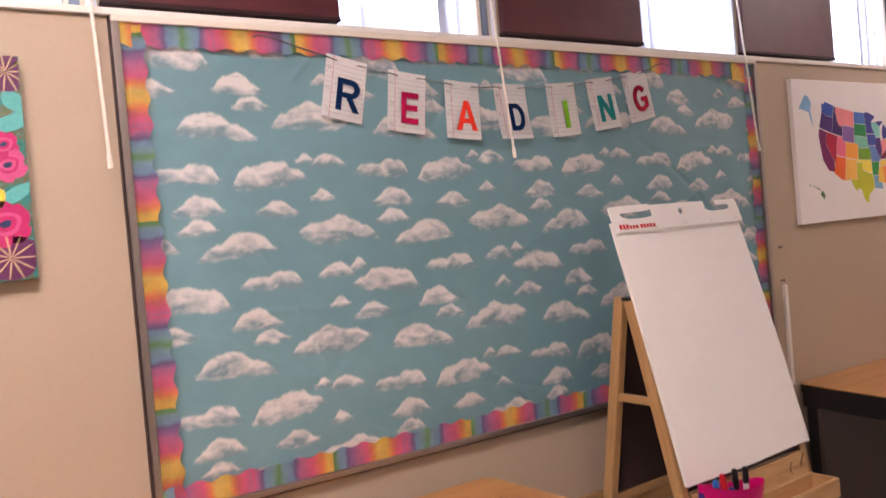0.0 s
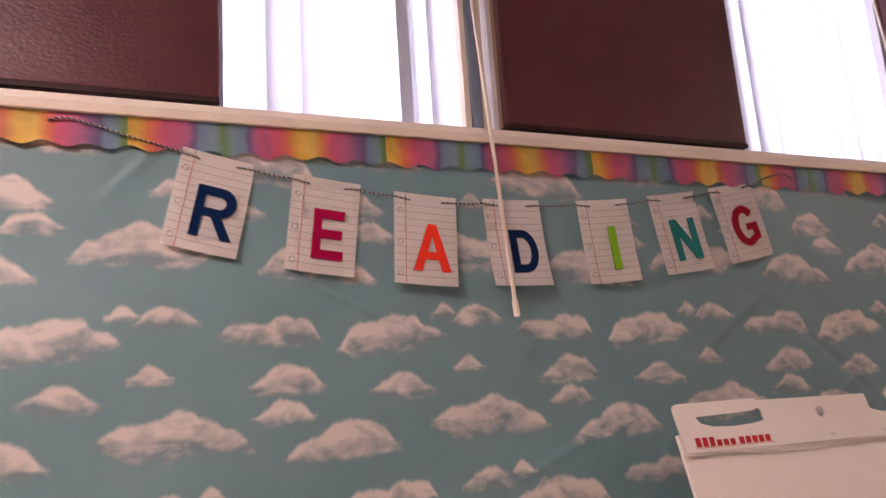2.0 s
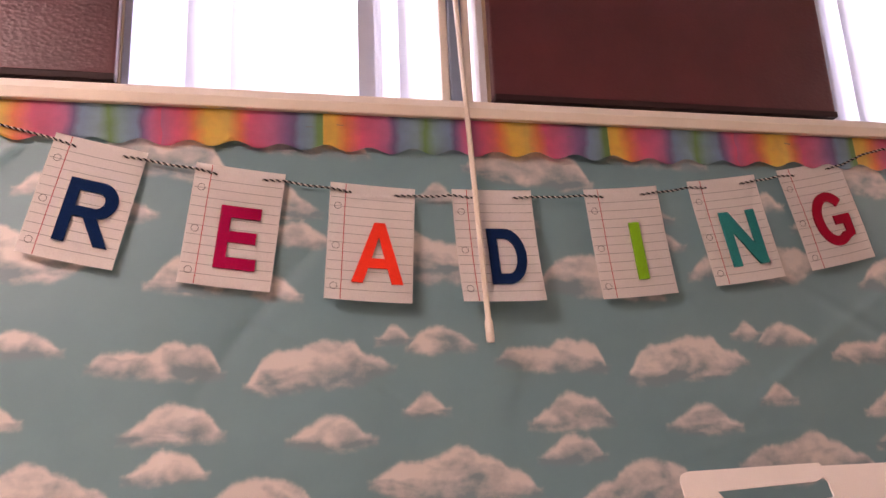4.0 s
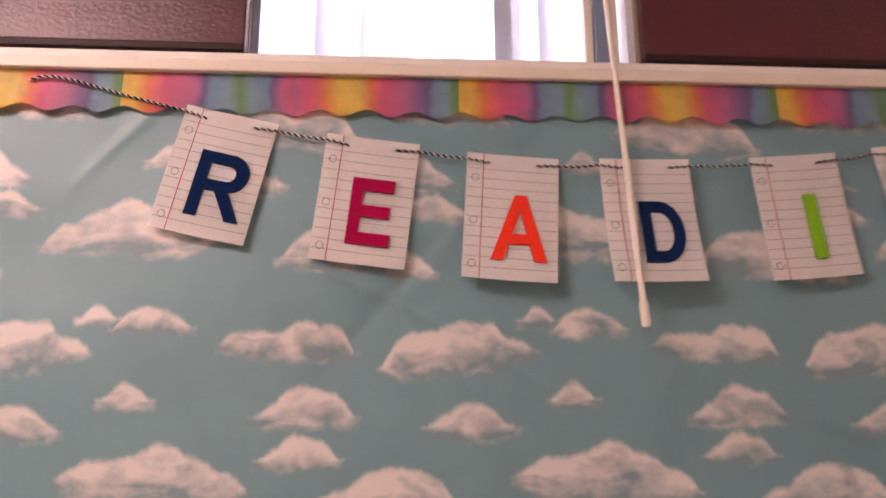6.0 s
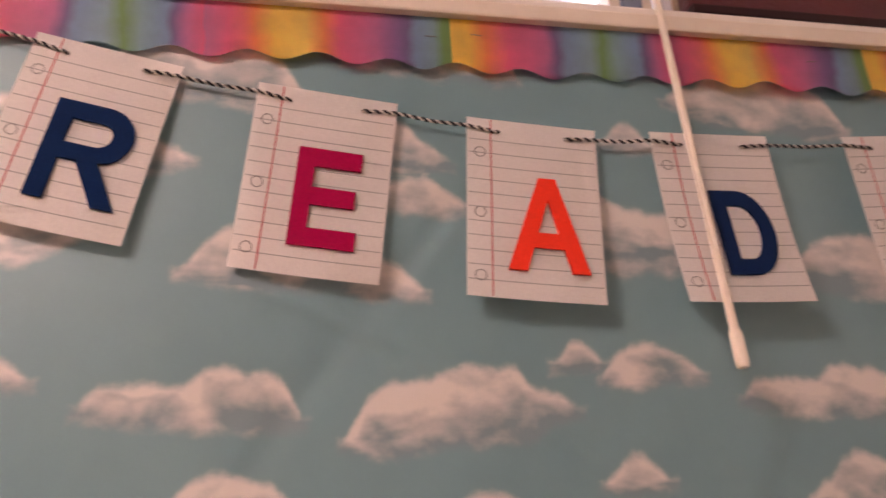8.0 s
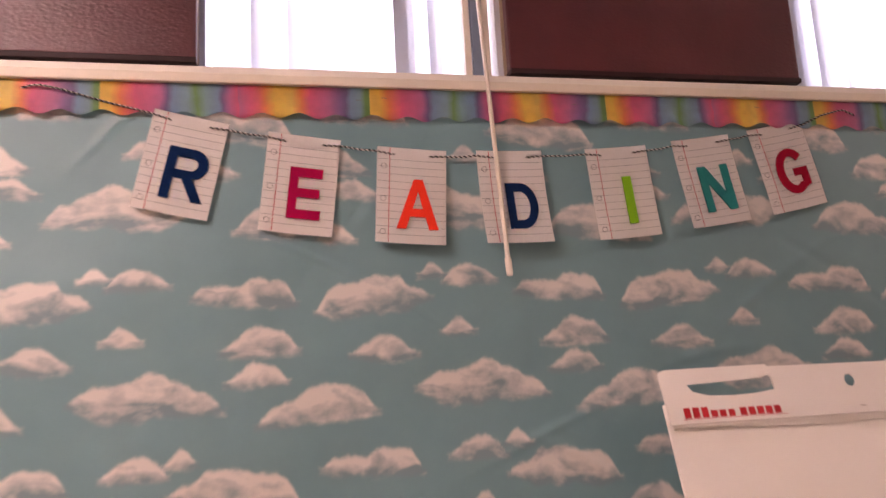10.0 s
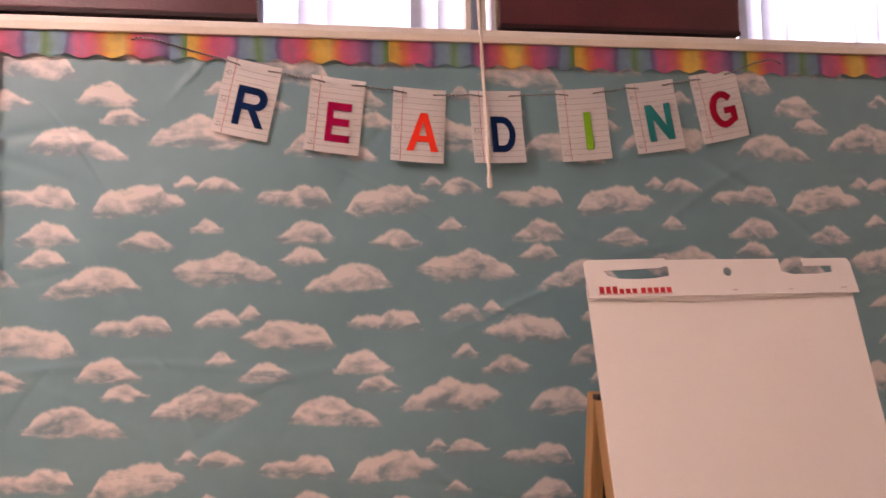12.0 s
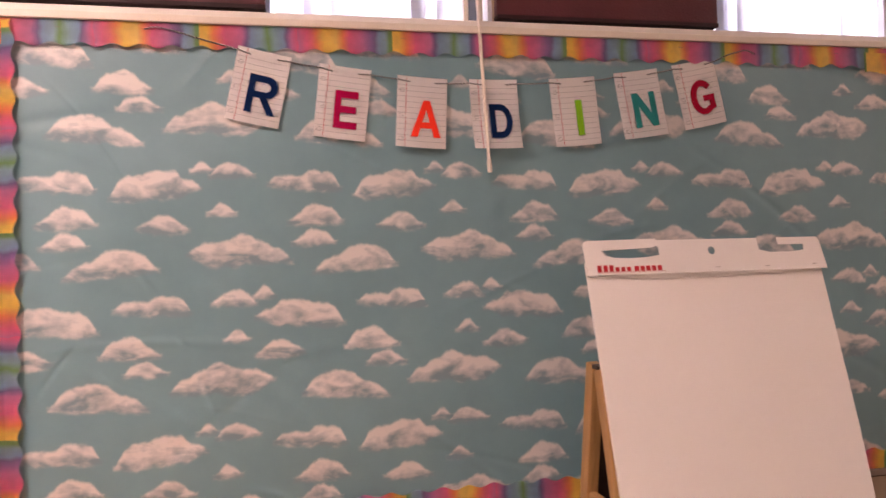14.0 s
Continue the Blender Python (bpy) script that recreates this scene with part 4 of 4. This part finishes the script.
def state(rgb, *coords, raw=False):
    """One state in its own colour, drawn in slightly so that a white line stays between it and its neighbours."""
    pts = list(zip(coords[::2], coords[1::2]))
    pts = [(x + 0.006, z + 0.019) for x, z in pts] if raw else [spot(*p) for p in pts]
    cx, cz = sum(p[0] for p in pts) / len(pts), sum(p[1] for p in pts) / len(pts)
    pts = [(cx + (x - cx) * 0.965, cz + (z - cz) * 0.965) for x, z in pts]
    if rgb not in inks:
        inks[rgb] = plain("map_ink", rgb, 0.7, 0.10, 14, 200, 0.1)
    part("printed_state", slab(pts, 0.0008, -0.0226), inks[rgb], map_art)


state((62, 92, 172), -124.6, 48.3, -123.2, 48.1, -122.8, 49, -117, 49, -117, 46, -119, 46, -121, 45.7, -123.9, 46.2)
state((76, 46, 112), -123.9, 46.2, -121, 45.7, -119, 46, -117, 46, -117, 42, -124.3, 42)
state((126, 36, 96), -124.3, 42, -120, 42, -120, 39, -114.6, 35, -114.6, 32.7, -117.1, 32.5, -120.6, 34.5, -122.5, 37.5, -124.3, 40.3)
state((186, 36, 66), -120, 42, -114, 42, -114, 36.2, -114.6, 35, -120, 39)
state((66, 40, 102), -117, 49, -116, 49, -116, 48, -114.5, 45.6, -113, 44.5, -111, 44.5, -111, 42, -117, 42)
state((243, 146, 146), -116, 49, -104, 49, -104, 45, -111, 45, -111, 44.5, -113, 44.5, -114.5, 45.6, -116, 48)
state((142, 102, 168), -111, 45, -104, 45, -104, 41, -111, 41)
state((238, 112, 134), -114, 42, -111, 42, -111, 41, -109, 41, -109, 37, -114, 37)
state((250, 166, 62), -109, 41, -102, 41, -102, 37, -109, 37)
state((238, 106, 42), -114, 37, -109, 37, -109, 31.3, -111, 31.3, -114.8, 32.5, -114.6, 35)
state((250, 192, 84), -109, 37, -103, 37, -103, 32, -106.6, 31.8, -108.2, 31.3, -109, 31.3)
state((82, 122, 192), -104, 49, -97.2, 49, -96.6, 46, -104, 46)
state((46, 142, 76), -104, 46, -96.6, 46, -96.5, 42.7, -98.5, 43, -104, 43)
state((132, 202, 178), -104, 43, -98.5, 43, -96.5, 42.7, -95.4, 40, -102, 40, -102, 41, -104, 41)
state((122, 168, 52), -102, 40, -95.2, 40, -94.6, 39, -94.6, 37, -102, 37)
state((246, 222, 84), -103, 37, -94.6, 37, -94.5, 33.7, -97, 33.8, -100, 34.6, -100, 36.5, -103, 36.5)
state((192, 194, 44), -103, 36.5, -100, 36.5, -100, 34.6, -97, 33.8, -94.2, 33.5, -93.8, 31, -93.8, 29.7, -97, 28, -97.4, 25.9,
      -99.2, 26.5, -101, 29.6, -102.5, 29.8, -103.2, 29, -104.5, 29.7, -106.6, 31.8, -103, 32)
state((66, 66, 138), -97.2, 49, -95, 49.3, -89.6, 48, -92.5, 46.7, -92.8, 45.5, -91.2, 43.5, -96.5, 43.5, -96.6, 46)
state((70, 84, 164), -96.5, 43.5, -91.2, 43.5, -90.2, 41.8, -91.4, 40.5, -95.8, 40.6)
state((102, 132, 192), -95.8, 40.6, -91.4, 40.5, -90.2, 38.7, -89.2, 36.8, -90, 36.3, -94.6, 36.5, -94.6, 39)
state((46, 142, 62), -94.5, 36.5, -90, 36.4, -91.2, 33, -94, 33, -94.5, 33.7)
state((122, 172, 202), -94, 33, -91.2, 33, -91.6, 31, -89.7, 31, -89.3, 29.2, -91.5, 29.4, -93.8, 29.7)
state((142, 212, 198), -92.8, 46.5, -90.5, 46.6, -88, 45.8, -87.2, 44.8, -87.8, 42.5, -90.6, 42.5, -91.2, 43.5, -92.8, 45.5)
state((86, 56, 122), -90.6, 42.5, -87.8, 42.5, -87.5, 39, -88.5, 37.2, -89.2, 37, -91.4, 40.3)
state((66, 66, 138), -90.4, 46.5, -87.5, 46.6, -84.6, 46.4, -85.5, 45.9, -87.6, 45.2)
state((66, 66, 138), -86.2, 41.8, -83.5, 41.8, -82.6, 43.5, -83.6, 45.2, -85, 45.6, -86.3, 43.8)
state((240, 150, 150), -87.5, 41.7, -84.8, 41.7, -84.8, 39.1, -87.9, 37.9)
state((250, 166, 62), -84.8, 41.7, -80.6, 42, -80.6, 40.6, -82, 38.6, -84.8, 39.1)
state((120, 36, 70), -89.2, 36.8, -87.9, 37.9, -84.8, 39.1, -82.6, 38.2, -83.6, 36.6)
state((240, 210, 90), -90, 35, -89.2, 36.5, -82, 36.5, -84.2, 35)
state((245, 200, 80), -91.2, 33, -90.2, 35, -88.3, 35, -88.4, 30.4, -89.7, 31, -91.6, 31)
state((250, 150, 70), -88.3, 35, -85.6, 35, -85, 31, -88.4, 30.4)
state((190, 40, 70), -85.6, 35, -83.2, 35, -81, 32, -82, 30.6, -85, 31)
state((240, 120, 140), -87.5, 31, -82, 30.6, -80, 27, -80.5, 25.3, -82.5, 27.8, -84, 30)
state((110, 170, 60), -83.2, 35, -79.8, 34.8, -78.6, 33.8, -81, 32)
state((70, 90, 170), -84.2, 35, -81.7, 36.6, -75.9, 36.5, -76, 35, -78.6, 33.8)
state((46, 142, 76), -83.6, 36.6, -77.5, 39, -75.9, 36.6)
state((142, 102, 168), -82.6, 38.2, -80.6, 40.6, -78, 39.5, -80.5, 37.4)
state((132, 202, 178), -80.5, 42, -75.2, 42, -75.2, 39.9, -80.5, 39.8)
state((190, 194, 50), -79.7, 42.3, -76.2, 44.2, -74.8, 45, -73.4, 45, -73.6, 41, -79.7, 42)
state((80, 120, 190), -73.4, 45, -70.8, 47, -67.2, 45, -70.5, 43, -70, 41.7, -73.6, 41.2)
state((130, 178, 214), 0.060, 0.482, 0.082, 0.512, 0.100, 0.528, 0.122, 0.520, 0.140, 0.492, 0.128, 0.462, 0.138, 0.420, 0.142, 0.386, 0.133, 0.412, 0.118, 0.452,
      0.092, 0.458, 0.070, 0.464, 0.046, 0.468, raw=True)
for k, (x, z, s) in enumerate(((0.088, 0.142, 0.005), (0.118, 0.137, 0.005), (0.137, 0.130, 0.006), (0.152, 0.124, 0.006), (0.176, 0.100, 0.018))):
    state((74, 120, 60), x - s, z, x - s * 0.3, z + s, x + s, z - s * 0.2, x + s * 0.4, z - s * 1.2, raw=True)

# ---- flower canvas ----
AX1, AZ0, AZ1 = -0.186, 1.497, 1.994
flower_art = empty("flower_canvas", "painted canvas of bright flowers in pink, purple and teal", "painting", "", (AX1, WALL_Y, AZ0))
m_teal_ground = Mat("teal_paint", lin((40, 120, 112)), 0.5)
m_teal_ground.color(m_teal_ground.ramp(m_teal_ground.noise(14, 5, 0.6, (1, 1, 1), 1.2), [
    (0.32, lin((40, 96, 84))), (0.45, lin((44, 132, 122))), (0.55, lin((104, 98, 60))), (0.68, lin((92, 160, 160)))]))
m_teal_ground.bump(m_teal_ground.noise(60, 4), 0.3, 0.001)
part("canvas", box(-0.50, 0, -0.032, 0, 0, AZ1 - AZ0, 0.002), m_teal_ground.m, flower_art)
paints = {k: plain(k + "_paint", v, 0.45, 0.2, 30, 160, 0.3) for k, v in {
    "magenta": (192, 38, 104), "rose": (206, 84, 132), "plum": (98, 42, 86), "cream": (206, 178, 136), "orange": (214, 108, 44),
    "yellow": (250, 200, 70), "navy": (44, 60, 96), "aqua": (90, 176, 170)}.items()}


H_ART = AZ1 - AZ0


def petal(cx, cz, rx, rz, turn, paint, lift):
    pts = []
    for k in range(16):
        a = 2 * math.pi * k / 16
        x, z = rx * math.cos(a) * (1 + 0.12 * math.sin(3 * a)), rz * math.sin(a)
        c, s = math.cos(radians(turn)), math.sin(radians(turn))
        pts.append((min(-0.001 - 0.001 * k / 16, cx + x * c - z * s), min(H_ART - 0.001, max(0.001, cz + x * s + z * c))))
    part("painted_petal", slab(pts, 0.001, -0.0325 - lift), paints[paint], flower_art)


def bloom(cx, cz, size, outer, mid, core):
    for k in range(5):
        a = radians(72 * k + cx * 900)
        petal(cx + size * 0.45 * math.cos(a), cz + size * 0.45 * math.sin(a), size * 0.55, size * 0.42, 72 * k, outer, 0.0003 + 0.0002 * k)
    petal(cx, cz, size * 0.55, size * 0.45, 10, mid, 0.0016)
    petal(cx, cz, size * 0.40, size * 0.30, 15, outer, 0.0020)
    petal(cx, cz, size * 0.22, size * 0.14, 20, core, 0.0024)


def spiky(cx, cz, size):
    petal(cx, cz, size * 1.15, size * 0.9, 0, "plum", 0.0003)
    for k in range(11):
        a = 360 * k / 11
        petal(cx + size * 0.5 * math.cos(radians(a)), cz + size * 0.5 * math.sin(radians(a)), size * 0.46, size * 0.032, a, "cream", 0.0012)


spiky(-0.028, H_ART - 0.035, 0.05)
spiky(-0.050, 0.050, 0.055)
bloom(-0.055, 0.125, 0.058, "magenta", "rose", "navy")
bloom(-0.040, 0.255, 0.042, "rose", "magenta", "navy")
bloom(-0.045, 0.300, 0.034, "magenta", "rose", "navy")
for dz, tone in ((0.345, "yellow"), (0.352, "orange"), (0.398, "orange"), (0.18, "yellow")):
    petal(-0.078, dz, 0.03, 0.026, 20, tone, 0.0007 if tone == "yellow" else 0.0014)
for cx, cz, rx, rz, turn in ((-0.02, 0.350, 0.05, 0.018, 20), (-0.015, 0.395, 0.03, 0.02, -30), (-0.03, 0.19, 0.04, 0.015, 30), (-0.008, 0.06, 0.01, 0.03, 0)):
    petal(cx, cz, rx, rz, turn, "aqua", 0.0002)
for gx, gz in ((-0.2, 0.4), (-0.3, 0.2), (-0.42, 0.38), (-0.18, 0.22), (-0.4, 0.1)):
    bloom(gx, gz, 0.06, "magenta" if gz > 0.3 else "rose", "orange", "navy")
